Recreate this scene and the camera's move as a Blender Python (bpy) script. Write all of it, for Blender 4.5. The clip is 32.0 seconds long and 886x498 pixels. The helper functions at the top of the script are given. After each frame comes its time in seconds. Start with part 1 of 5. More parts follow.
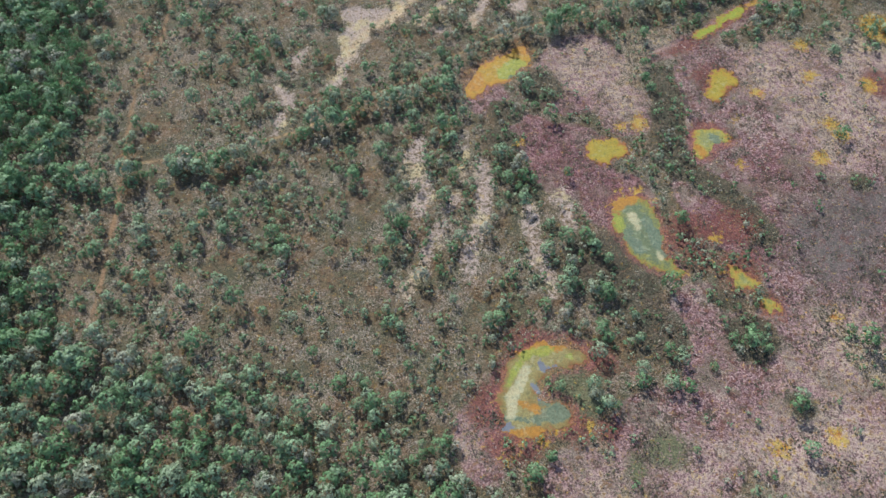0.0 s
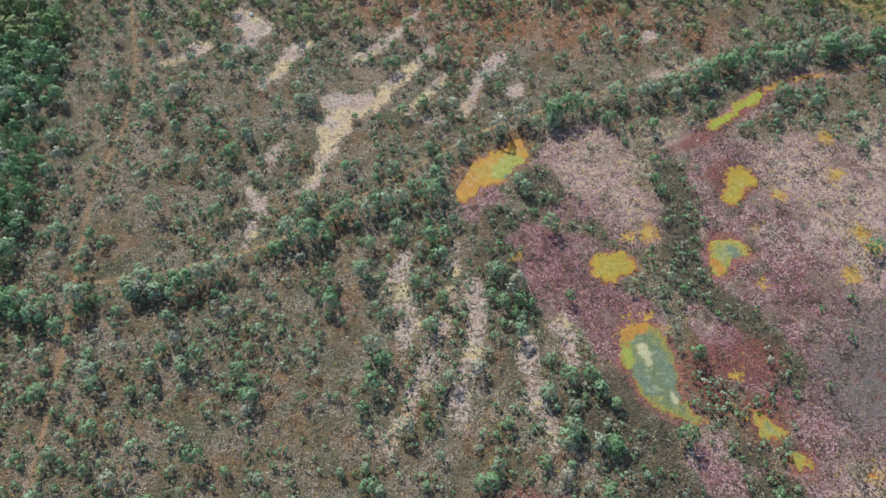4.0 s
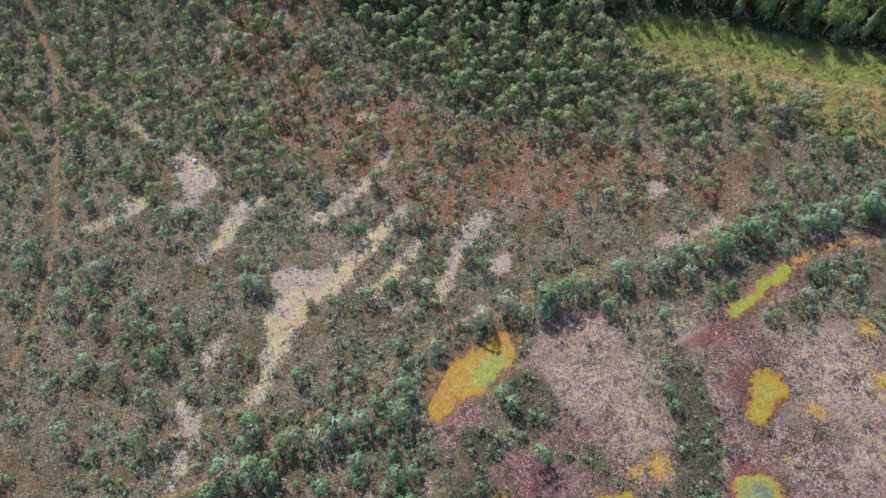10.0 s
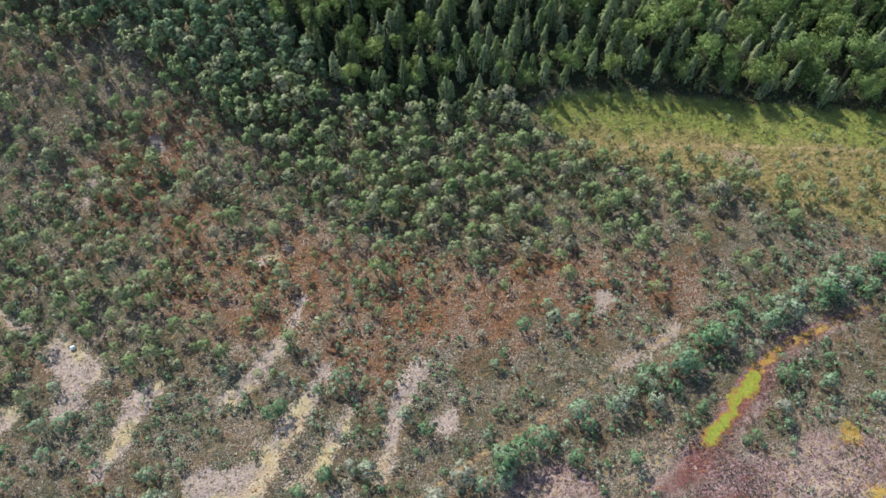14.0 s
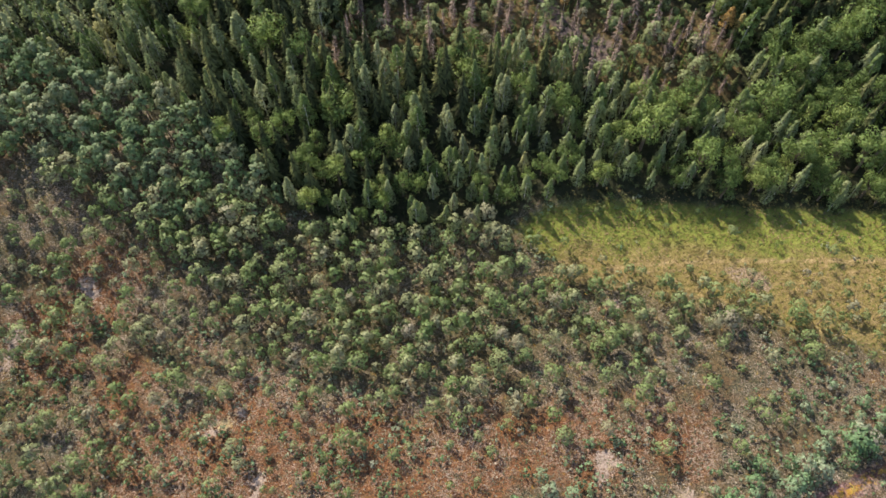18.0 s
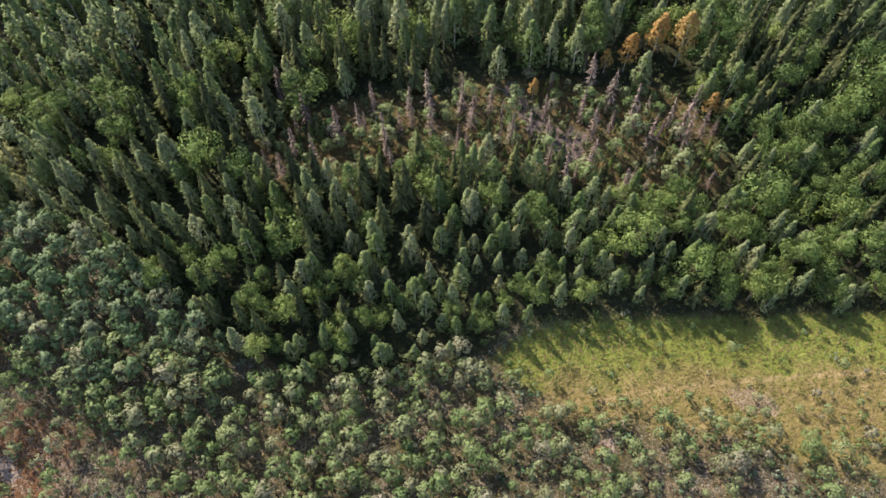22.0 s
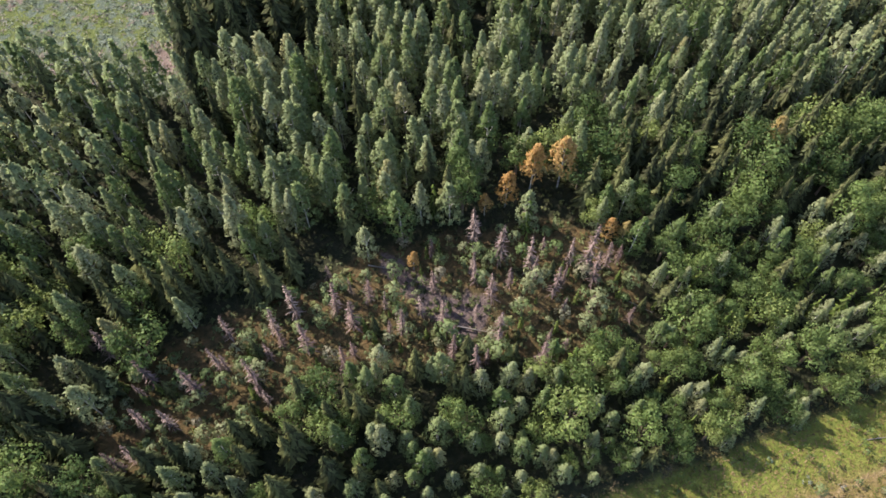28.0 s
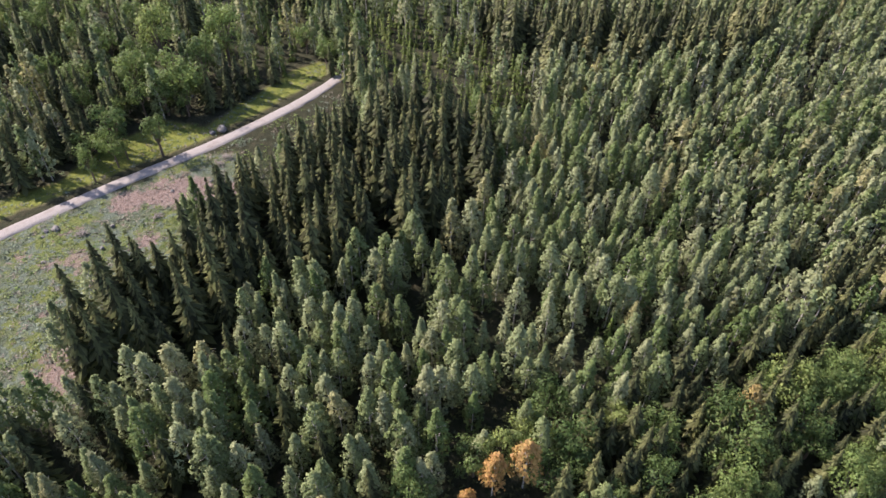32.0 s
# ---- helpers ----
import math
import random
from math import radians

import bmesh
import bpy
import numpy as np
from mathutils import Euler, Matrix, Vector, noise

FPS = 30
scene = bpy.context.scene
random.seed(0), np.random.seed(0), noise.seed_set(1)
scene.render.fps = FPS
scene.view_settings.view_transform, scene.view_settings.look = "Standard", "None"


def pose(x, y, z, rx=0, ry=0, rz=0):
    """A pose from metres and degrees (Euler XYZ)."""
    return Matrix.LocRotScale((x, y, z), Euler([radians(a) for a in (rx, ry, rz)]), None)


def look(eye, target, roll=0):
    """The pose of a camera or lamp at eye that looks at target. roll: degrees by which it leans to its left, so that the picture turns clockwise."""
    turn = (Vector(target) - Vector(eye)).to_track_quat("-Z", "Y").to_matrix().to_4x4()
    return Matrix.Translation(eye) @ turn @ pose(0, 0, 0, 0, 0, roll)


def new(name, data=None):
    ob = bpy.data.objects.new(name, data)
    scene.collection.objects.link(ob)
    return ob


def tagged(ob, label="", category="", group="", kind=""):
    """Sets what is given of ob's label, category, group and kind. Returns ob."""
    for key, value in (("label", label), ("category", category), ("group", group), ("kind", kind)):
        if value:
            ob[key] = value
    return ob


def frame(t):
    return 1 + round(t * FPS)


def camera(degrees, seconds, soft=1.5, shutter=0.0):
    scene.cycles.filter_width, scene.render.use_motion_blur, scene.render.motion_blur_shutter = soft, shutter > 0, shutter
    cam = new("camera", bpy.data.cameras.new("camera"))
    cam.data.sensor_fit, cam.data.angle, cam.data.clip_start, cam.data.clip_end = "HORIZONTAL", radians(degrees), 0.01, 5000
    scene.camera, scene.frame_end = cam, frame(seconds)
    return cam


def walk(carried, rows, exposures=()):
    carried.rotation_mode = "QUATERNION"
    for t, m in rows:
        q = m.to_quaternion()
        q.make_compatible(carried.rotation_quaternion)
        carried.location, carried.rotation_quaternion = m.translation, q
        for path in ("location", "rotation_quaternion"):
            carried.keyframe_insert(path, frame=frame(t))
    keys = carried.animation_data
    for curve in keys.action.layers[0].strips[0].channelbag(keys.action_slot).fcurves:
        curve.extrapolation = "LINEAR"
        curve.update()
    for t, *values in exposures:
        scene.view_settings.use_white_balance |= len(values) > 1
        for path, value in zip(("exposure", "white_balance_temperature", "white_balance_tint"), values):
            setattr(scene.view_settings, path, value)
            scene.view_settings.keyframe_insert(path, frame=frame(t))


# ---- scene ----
cam = camera(66.2, 32.0, soft=1.6)
METRES, EYE, TILT, LEAN, TURN = 220.0, 110.0, -59.2, 0.0, 0.0
ROWS = [
    (0.0, 0.0, 0.0, 0.0, 0.0, 0.0, -0.0),
    (0.5, 0.0007, 0.008, 0.0131, -0.02, 0.01, 0.05),
    (1.0, 0.0013, 0.0161, 0.0262, -0.04, -0.0, 0.06),
    (1.5, 0.0024, 0.0243, 0.0393, -0.02, 0.01, 0.08),
    (2.0, 0.0033, 0.0325, 0.0526, -0.05, 0.02, 0.09),
    (2.5, 0.0049, 0.0406, 0.0658, -0.03, 0.04, 0.1),
    (3.0, 0.0062, 0.0488, 0.0792, -0.04, 0.06, 0.09),
    (3.5, 0.0077, 0.0568, 0.0927, -0.07, 0.08, 0.1),
    (5.5, 0.0148, 0.0894, 0.148, -0.07, 0.09, 0.11),
    (6.0, 0.0164, 0.0975, 0.1617, -0.11, 0.11, 0.12),
    (6.5, 0.018, 0.1057, 0.1759, -0.12, 0.1, 0.13),
    (7.0, 0.0198, 0.1141, 0.1901, -0.13, 0.1, 0.13),
    (7.5, 0.0215, 0.1226, 0.2044, -0.14, 0.1, 0.14),
    (8.0, 0.0231, 0.1312, 0.2184, -0.17, 0.13, 0.14),
    (8.5, 0.0249, 0.1398, 0.2331, -0.17, 0.09, 0.15),
    (9.0, 0.0268, 0.1484, 0.2474, -0.19, 0.11, 0.14),
    (9.5, 0.0285, 0.1573, 0.2618, -0.2, 0.11, 0.14),
    (10.0, 0.0308, 0.1662, 0.2763, -0.28, 0.13, 0.28),
    (10.5, 0.0331, 0.1752, 0.291, -0.99, 0.14, 1.42),
    (11.0, 0.0351, 0.1842, 0.3054, -1.73, 0.16, 2.57),
    (11.5, 0.0372, 0.1931, 0.3201, -2.42, 0.15, 3.68),
    (12.0, 0.0396, 0.202, 0.3344, -3.04, 0.16, 4.73),
    (12.5, 0.0421, 0.211, 0.3488, -3.65, 0.14, 5.76),
    (13.0, 0.0447, 0.2199, 0.3629, -4.26, 0.14, 6.78),
    (13.5, 0.0475, 0.2287, 0.377, -4.87, 0.15, 7.79),
    (14.0, 0.0508, 0.2376, 0.3912, -5.48, 0.1, 8.83),
    (14.5, 0.0543, 0.2465, 0.4061, -6.11, -0.0, 9.84),
    (16.5, 0.0708, 0.2808, 0.4613, -6.81, 0.11, 10.93),
    (17.0, 0.0755, 0.2891, 0.4753, -6.82, 0.11, 10.97),
    (17.5, 0.0799, 0.2973, 0.4889, -6.84, 0.15, 11.01),
    (18.0, 0.0845, 0.3054, 0.5024, -6.86, 0.19, 11.03),
    (18.5, 0.0893, 0.3134, 0.5167, -6.87, 0.12, 11.07),
    (19.0, 0.0937, 0.3212, 0.5297, -6.91, 0.15, 11.09),
    (19.5, 0.0985, 0.3287, 0.5424, -6.9, 0.18, 11.12),
    (20.0, 0.1025, 0.336, 0.555, -6.96, 0.16, 11.14),
    (20.5, 0.1074, 0.3434, 0.5675, -7.2, 0.08, 11.57),
    (21.0, 0.1119, 0.3507, 0.5798, -8.0, -0.08, 12.77),
    (21.5, 0.1166, 0.3577, 0.5914, -8.63, -0.2, 13.76),
    (22.0, 0.1215, 0.3647, 0.6035, -8.96, -0.3, 14.3),
    (22.5, 0.1263, 0.3718, 0.6157, -9.38, -0.4, 14.9),
    (23.0, 0.1317, 0.3787, 0.6277, -9.81, -0.51, 15.61),
    (23.5, 0.1372, 0.3855, 0.6397, -10.24, -0.63, 16.3),
    (24.0, 0.1427, 0.3922, 0.6519, -10.7, -0.78, 17.01),
    (24.5, 0.1486, 0.3989, 0.6634, -11.22, -0.89, 17.81),
    (25.0, 0.1542, 0.4055, 0.6745, -12.13, -1.11, 19.13),
    (25.5, 0.1606, 0.4118, 0.6861, -13.02, -1.42, 20.46),
    (27.5, 0.1861, 0.4365, 0.727, -17.66, -2.88, 26.83),
    (28.0, 0.1932, 0.4421, 0.7371, -18.94, -3.43, 28.48),
    (28.5, 0.2023, 0.4477, 0.7506, -19.69, -1.66, 29.34),
    (29.0, 0.2106, 0.4528, 0.7617, -20.45, 1.63, 30.15),
    (29.5, 0.2186, 0.4574, 0.7713, -21.22, 4.06, 30.97),
    (30.0, 0.2273, 0.462, 0.7808, -22.12, 6.03, 31.85),
    (30.5, 0.2354, 0.4666, 0.7899, -22.86, 7.74, 32.55),
    (31.0, 0.2429, 0.4715, 0.7978, -23.23, 7.86, 32.91),
    (31.5, 0.2511, 0.476, 0.8064, -23.59, 7.61, 33.26),
    (32.0, 0.2606, 0.48, 0.8165, -23.92, 8.68, 33.55),
]
# the camera opens up and turns warmer as it leaves the pale bog for the dark forest
EXPOSURES = [(0.0, 0.72, 6180, 3), (9.0, 0.74, 6250, 4), (12.5, 0.76, 6130, 2.5), (14.5, 0.88, 6500, 4), (16.5, 0.97, 7600, 8), (20.0, 1.00, 7350, 8), (23.0, 1.04, 7250, 9), (25.5, 1.06, 7150, 11), (28.0, 1.03, 6950, 16), (32.0, 0.98, 6900, 24)]
walk(cam, [(t, pose(0, 0, EYE, TILT, LEAN, TURN) @ pose(METRES * x, METRES * y, METRES * z, 90 + pitch, roll, yaw)) for t, x, y, z, yaw, pitch, roll in ROWS], EXPOSURES)

# ---- world, sun ----
world = bpy.data.worlds.new("sky")
scene.world = world
world.use_nodes = True
SUN_ELEV, SUN_AZ = radians(43.0), radians(153.0)      # SUN_AZ: where the shadows point, clockwise from +y
wn = world.node_tree
sky = wn.nodes.new("ShaderNodeTexSky")
sky.sky_type, sky.sun_disc, sky.sun_elevation = "NISHITA", False, SUN_ELEV
sky.sun_rotation = SUN_AZ + math.pi
wn.links.new(sky.outputs[0], wn.nodes["Background"].inputs[0])
wn.nodes["Background"].inputs[1].default_value = 0.15
sun = new("sun", bpy.data.lights.new("sun", "SUN"))
sun.data.energy, sun.data.angle, sun.data.color = 5.0, radians(0.6), (1.0, 0.94, 0.84)
ray_dir = Vector((math.sin(SUN_AZ) * math.cos(SUN_ELEV), math.cos(SUN_AZ) * math.cos(SUN_ELEV), -math.sin(SUN_ELEV)))
sun.matrix_world = look((0, 0, 300), Vector((0, 0, 300)) + ray_dir)

# ---- small mathematics: noise and shapes on the plan ----
rng = np.random.default_rng(7)


def lattice(i, j, seed):
    h = (i.astype(np.int64) * 374761393 + j.astype(np.int64) * 668265263 + seed * 974711) & 0xFFFFFFFF
    h = ((h ^ (h >> 13)) * 1274126177) & 0xFFFFFFFF
    return ((h ^ (h >> 16)) & 0xFFFF) / 65535.0


def vnoise(x, y, size, seed=1, octaves=2):
    """Smooth value noise, 0 to 1, with lumps of about size metres."""
    total, weight, amp = 0.0, 0.0, 1.0
    for k in range(octaves):
        u, v = x / size * 2 ** k, y / size * 2 ** k
        i, j = np.floor(u), np.floor(v)
        fu, fv = u - i, v - j
        fu, fv = fu * fu * (3 - 2 * fu), fv * fv * (3 - 2 * fv)
        a, b = lattice(i, j, seed + k), lattice(i + 1, j, seed + k)
        c, d = lattice(i, j + 1, seed + k), lattice(i + 1, j + 1, seed + k)
        total = total + amp * ((a * (1 - fu) + b * fu) * (1 - fv) + (c * (1 - fu) + d * fu) * fv)
        weight += amp
        amp *= 0.5
    return total / weight


def chain(x, y, pts, width=None):
    """Signed distance (inside: minus) to a string of discs (x, y, r) joined by tapering bands."""
    p = [(q[0], q[1], q[2] if len(q) > 2 else width) for q in pts]
    best = np.full(np.shape(x), 1e6)
    for a, b in zip(p, p[1:] or p):
        dx, dy = b[0] - a[0], b[1] - a[1]
        s = np.clip(((x - a[0]) * dx + (y - a[1]) * dy) / max(dx * dx + dy * dy, 1e-6), 0, 1)
        best = np.minimum(best, np.hypot(x - a[0] - s * dx, y - a[1] - s * dy) - (a[2] + s * (b[2] - a[2])))
    return best


def discs(x, y, pts):
    best = np.full(np.shape(x), 1e6)
    for a, b, r in pts:
        best = np.minimum(best, np.hypot(x - a, y - b) - r)
    return best


def inside(x, y, poly):
    """Signed distance to a polygon (inside: minus)."""
    best, odd = np.full(np.shape(x), 1e6), np.zeros(np.shape(x), bool)
    for (ax, ay), (bx, by) in zip(poly, poly[1:] + poly[:1]):
        dx, dy = bx - ax, by - ay
        s = np.clip(((x - ax) * dx + (y - ay) * dy) / (dx * dx + dy * dy), 0, 1)
        best = np.minimum(best, np.hypot(x - ax - s * dx, y - ay - s * dy))
        cross = ((ay > y) != (by > y)) & (x < (bx - ax) * (y - ay) / (by - ay + 1e-9) + ax)
        odd ^= cross
    return np.where(odd, -best, best)


def soft(d, w):
    """1 inside, 0 outside, over a border of w metres to either side."""
    return np.clip(0.5 - d / (2 * w), 0, 1)


# ---- the plan ----
POOLS = {
    "amber": [(6.6, 105.4, 1.9), (7.6, 109.6, 3.3), (12.4, 112.0, 3.9), (17.0, 115.6, 3.0), (17.6, 118.8, 2.0)],
    "yellow": [(32.8, 88.9, 3.2), (35.6, 89.8, 2.6)],
    "kidney": [(58.6, 92.0, 1.2), (56.8, 92.8, 2.4), (54.6, 92.4, 2.3), (53.6, 88.6, 1.5)],
    "wedge": [(61.9, 109.1, 2.8), (58.8, 104.8, 1.5)],
    "green": [(35.4, 74.8, 2.4), (38.0, 74.6, 2.8), (37.4, 71.0, 4.2), (38.6, 66.2, 3.5), (40.6, 62.6, 1.8), (43.4, 60.6, 0.7)],
    "crescent": [(23.2, 44.0, 1.3), (20.6, 44.6, 2.4), (16.8, 44.0, 2.9), (13.6, 40.6, 3.2), (12.4, 36.4, 3.4), (12.6, 32.6, 3.0), (15.8, 33.6, 2.8), (18.6, 33.6, 2.4)],
    "ditch": [(59.4, 123.0, 0.8), (63.8, 126.3, 1.2), (70.8, 132.0, 1.1)],
    "small": [(53.8, 60.8, 0.8), (54.8, 59.2, 1.8), (56.8, 58.6, 1.2)],
    "round": [(58.9, 53.5, 1.3), (59.2, 53.0, 1.1)],
}
PALE = [
    [(-24.7, 107.4, 1.2), (-22.7, 111.0, 1.5), (-21.7, 117.6, 2.0), (-20.2, 124.6, 3.3), (-20.3, 130.7, 2.6), (-15.4, 129.4, 3.8), (-11.3, 131.9, 2.8), (-8.3, 135.8, 2.2), (-4.1, 141.8, 1.7), (-0.3, 145.9, 0.9)],
    [(-7.3, 127.5, 0.8), (-2.7, 130.6, 1.3), (1.0, 134.4, 1.3), (2.6, 138.4, 1.0)],
    [(5.4, 126.3, 1.1), (8.0, 129.3, 1.1), (9.7, 135.7, 1.3), (13.2, 141.0, 1.8), (15.8, 143.8, 1.1)],
    [(-19.8, 142.5, 0.9), (-14.4, 144.6, 1.1), (-10.2, 149.5, 1.4), (-4.7, 156.2, 1.2), (-3.0, 160.8, 1.0)],
    [(-38.1, 134.5, 0.9), (-34.0, 139.8, 1.8), (-32.0, 145.3, 1.6), (-28.4, 148.1, 1.4)],
    [(-59.8, 141.2, 1.1), (-56.0, 144.0, 1.6), (-51.7, 147.5, 1.4)],
    [(-45.5, 157.4, 2.1), (-41.0, 151.8, 3.7), (-42.6, 147.4, 2.5)],
    [(17.4, 133.1, 1.9), (18.4, 133.6, 1.6)],
    [(-32.8, 115.4, 1.8), (-31.6, 117.6, 1.4)],
    [(-36.3, 106.9, 1.0), (-33.4, 101.9, 1.3), (-34.6, 98.0, 0.9), (-34.8, 93.8, 0.7)],
    [(-0.9, 125.1, 1.7), (0.4, 125.6, 1.2)],
    [(-10.1, 169.8, 1.0), (-5.2, 171.5, 0.6)],
    [(-4.6, 91.0, 1.9), (-5.6, 84.4, 2.5), (-3.8, 78.8, 1.6), (-4.3, 74.7, 1.8)],
    [(4.9, 94.8, 0.7), (4.1, 81.5, 1.1), (0.7, 72.7, 1.1), (-2.6, 65.7, 1.3), (-3.6, 60.8, 1.3), (-7.0, 55.0, 1.0)],
    [(7.6, 85.8, 1.4), (8.7, 78.8, 1.6), (7.2, 70.8, 1.5), (5.4, 64.5, 1.9), (4.8, 59.6, 1.5)],
    [(16.8, 77.4, 1.1), (17.3, 68.2, 1.7), (18.9, 60.8, 1.7), (20.1, 56.1, 1.2)],
    [(23.0, 77.4, 2.2), (25.1, 70.8, 1.1)],
    [(50.3, 150.3, 1.5), (48.7, 147.6, 0.8)],
    [(-29.5, 199.7, 1.5), (-27.8, 196.4, 1.3)],
    [(61.1, 176.5, 1.2), (60.0, 176.0, 0.8)],
    [(-61.0, 170.8, 0.6), (-56.2, 166.4, 0.6), (-51.6, 162.7, 1.2)],
    [(-41.3, 193.9, 1.6), (-43.4, 187.6, 1.1)],
    [(49.2, 138.4, 1.2), (53.6, 139.5, 1.2), (61.4, 142.4, 1.0)],
]
CUSTARD = [[(-21.8, 116, 0.6), (-18.6, 123, 1.2), (-14.0, 127.4, 1.6), (-9.6, 131.6, 1.5), (-5.4, 137.6, 1.0)], [(-4.6, 128.6, 0.7), (0.2, 132.6, 0.9)], [(5.6, 126.4, 0.8), (8.2, 130.0, 0.8)], [(4.6, 88, 0.5), (3.4, 79, 0.6)], [(-6.4, 56.5, 0.7), (-3.8, 61.5, 0.8)], [(-36, 138, 0.6), (-33.5, 141, 0.8)]]
PINK = [(9.7, 103.7, 5.2), (32.0, 115.0, 8.8), (28.0, 108.6, 9.6), (18.5, 93.3, 6.0), (25.9, 86.8, 9.8), (34.2, 76.8, 7.5), (39.6, 100.1, 7.2),
        (62.3, 108.5, 11.8), (58.2, 95.4, 12.2), (77.3, 108.5, 12.8), (61.9, 78.7, 16.0), (78.1, 94.3, 15.2), (46.9, 51.6, 7.0), (49.1, 39.1, 8.6),
        (60.2, 45.2, 8.8), (61.2, 31.4, 13.8), (37.6, 27.8, 10.8), (82.1, 77.4, 11.2), (69.6, 60.8, 11.5), (21.7, 22.6, 6.2), (6.1, 31.4, 4.6),
        (6.8, 26.0, 3.6), (95, 100, 18), (90, 60, 20)]
DITCH_BANK = [(48.3, 116.3, 2.0), (53.8, 118.5, 2.6), (59.7, 122.0, 3.0), (71.6, 131.7, 2.6), (78.2, 136.2, 1.8), (85.4, 137.9, 1.4), (96, 140.2, 1.2)]
HEATH_IN_PINK = [(48.6, 111.2, 2.8), (48.2, 101.1, 3.6), (46.6, 91.7, 3.8), (48.8, 84.4, 2.7), (56.6, 78.1, 2.5), (61.2, 69.5, 2.8)]
HEATH_ISLANDS = [(13.5, 99.5, 3.6), (12.0, 92.0, 4.2), (13.5, 85.0, 4.0), (16.0, 79.5, 3.2), (21.3, 107.7, 5.0), (29.0, 62.0, 7.9), (35.5, 56.1, 5.1), (37.3, 48.4, 5.9), (53.9, 47.3, 4.9), (51.6, 55.0, 2.4), (83.4, 81.5, 2.5), (59.5, 35.2, 2.8)]
RUST = [(45.7, 67.5, 3.2), (50.7, 69.8, 3.0), (47.6, 63.3, 2.6), (12.8, 28, 2.6), (22, 31.5, 2.4), (27, 31, 1.6), (59.6, 109.4, 4.6), (55.1, 93.2, 3.2), (37.3, 76.0, 2.6), (56.1, 70.8, 4.3), (47.4, 70.8, 3.3), (26.8, 43.1, 2.9), (41.6, 62.0, 2.7), (54.9, 60.8, 4.4), (14.5, 46.4, 3.4), (9.2, 28.7, 2.8), (13.3, 28.7, 2.8), (8.0, 35, 4.0), (96, 108, 4), (58.9, 53.5, 2.4)]
YELLOW_MOSS = [(16.0, 29.6, 0.9), (12.6, 28.6, 0.8), (10.2, 26.2, 1.0), (24, 32, 0.9), (18.4, 31.2, 0.8), (35.0, 78.4, 0.9), (38.2, 79.0, 0.8), (41.2, 77.0, 0.6), (32.2, 75.4, 0.7), (44.6, 60.4, 0.7), (52.2, 60.4, 0.7), (82.0, 96.3, 2.2), (83.5, 93.2, 2.0), (77.7, 87.6, 2.0), (81.1, 110.3, 2.0), (68.6, 105.2, 1.4), (60.5, 85.5, 1.2), (62.3, 97.6, 1.0), (41.4, 96.3, 2.1), (37.7, 95.6, 1.4), (82.0, 120.1, 2.1),
               (93.4, 107.7, 2.2), (54.0, 28.2, 1.6), (63.7, 30.5, 1.6), (51.8, 68.2, 1.0), (24.0, 31.9, 1.0), (70.0, 51.6, 1.4), (16.0, 91.4, 1.2), (102.5, 125.7, 5.3)]
DITCH_MOSS = [(72.5, 133.2, 1.0), (78.2, 136.2, 0.8), (85.4, 137.9, 0.6), (96, 140.2, 0.6)]
GREY = [(74.5, 66.9, 9.6), (82.3, 74.7, 7.7)]
RIDGE_PATH = [(-62.6, 85.8), (-50.1, 88.1), (-34.5, 92.5), (-29.0, 94.7), (-22.3, 99.9), (-11.6, 106.8), (-2.1, 113.1), (7.9, 120.4), (20.6, 126.6), (30.5, 129.9), (41.9, 135.0), (52.5, 139.6), (63.1, 142.3)]
TRAIL = [(-90, 205), (-78.6, 183.7), (-72.8, 163.4), (-65.7, 138.6), (-64.9, 121.0), (-67.5, 106.5), (-65.6, 88.7), (-63.6, 73.4), (-62, 50)]
TRAIL_FORK = [(-78.6, 183.7), (-67.0, 175.0), (-53.1, 162.5)]
MEADOW_TRACK = [(44.2, 185.2), (54.5, 184.5), (75.1, 182.2), (90.3, 179.2), (112.1, 174.2), (150, 166)]
RIDGE = [(-100, 78.5), (-73.7, 80.1), (-63.9, 81.5), (-44.0, 85.4), (-25.3, 95.2), (-16.2, 99.7), (-7.8, 103.1), (1.0, 105.7), (4.8, 113.2)]
RIDGE_FAR = [(14.0, 121.9), (36.6, 128.8), (50.3, 132.3), (63.8, 138.0), (73.0, 140.9), (85.0, 143.9), (98.0, 146.0), (120, 150)]
ROAD = [(-60, 338.5), (20, 339.5), (55.8, 341.3), (67.0, 342.2), (79.0, 342.8), (91.8, 343.0), (106.0, 343.6), (122.3, 345.4), (133.4, 347.6), (145.4, 351.6), (152, 353.4)]
MEADOW = [(50, 194), (55, 199), (69.3, 197.5), (90.2, 192.2), (118, 185), (170, 172), (170, 140), (103.8, 157), (79.6, 172), (62.6, 180), (53, 185)]
CLEARING = [(43.1, 245.8), (65.8, 244.5), (81.0, 240.3), (97.4, 233.0), (103.0, 222.5), (100.8, 211.9), (82.7, 213.8), (69.2, 221.6), (51.2, 230.4), (38, 229.5), (27, 230), (17, 231), (17, 240), (24.6, 249), (34, 247)]
EMBER = [(-20, 168, 9), (-5, 164, 14), (16, 158, 13), (30, 156, 11), (46, 155, 9), (-36, 190, 8), (62, 152, 7), (6, 148, 8), (-26, 198, 8), (-24, 180, 6)]
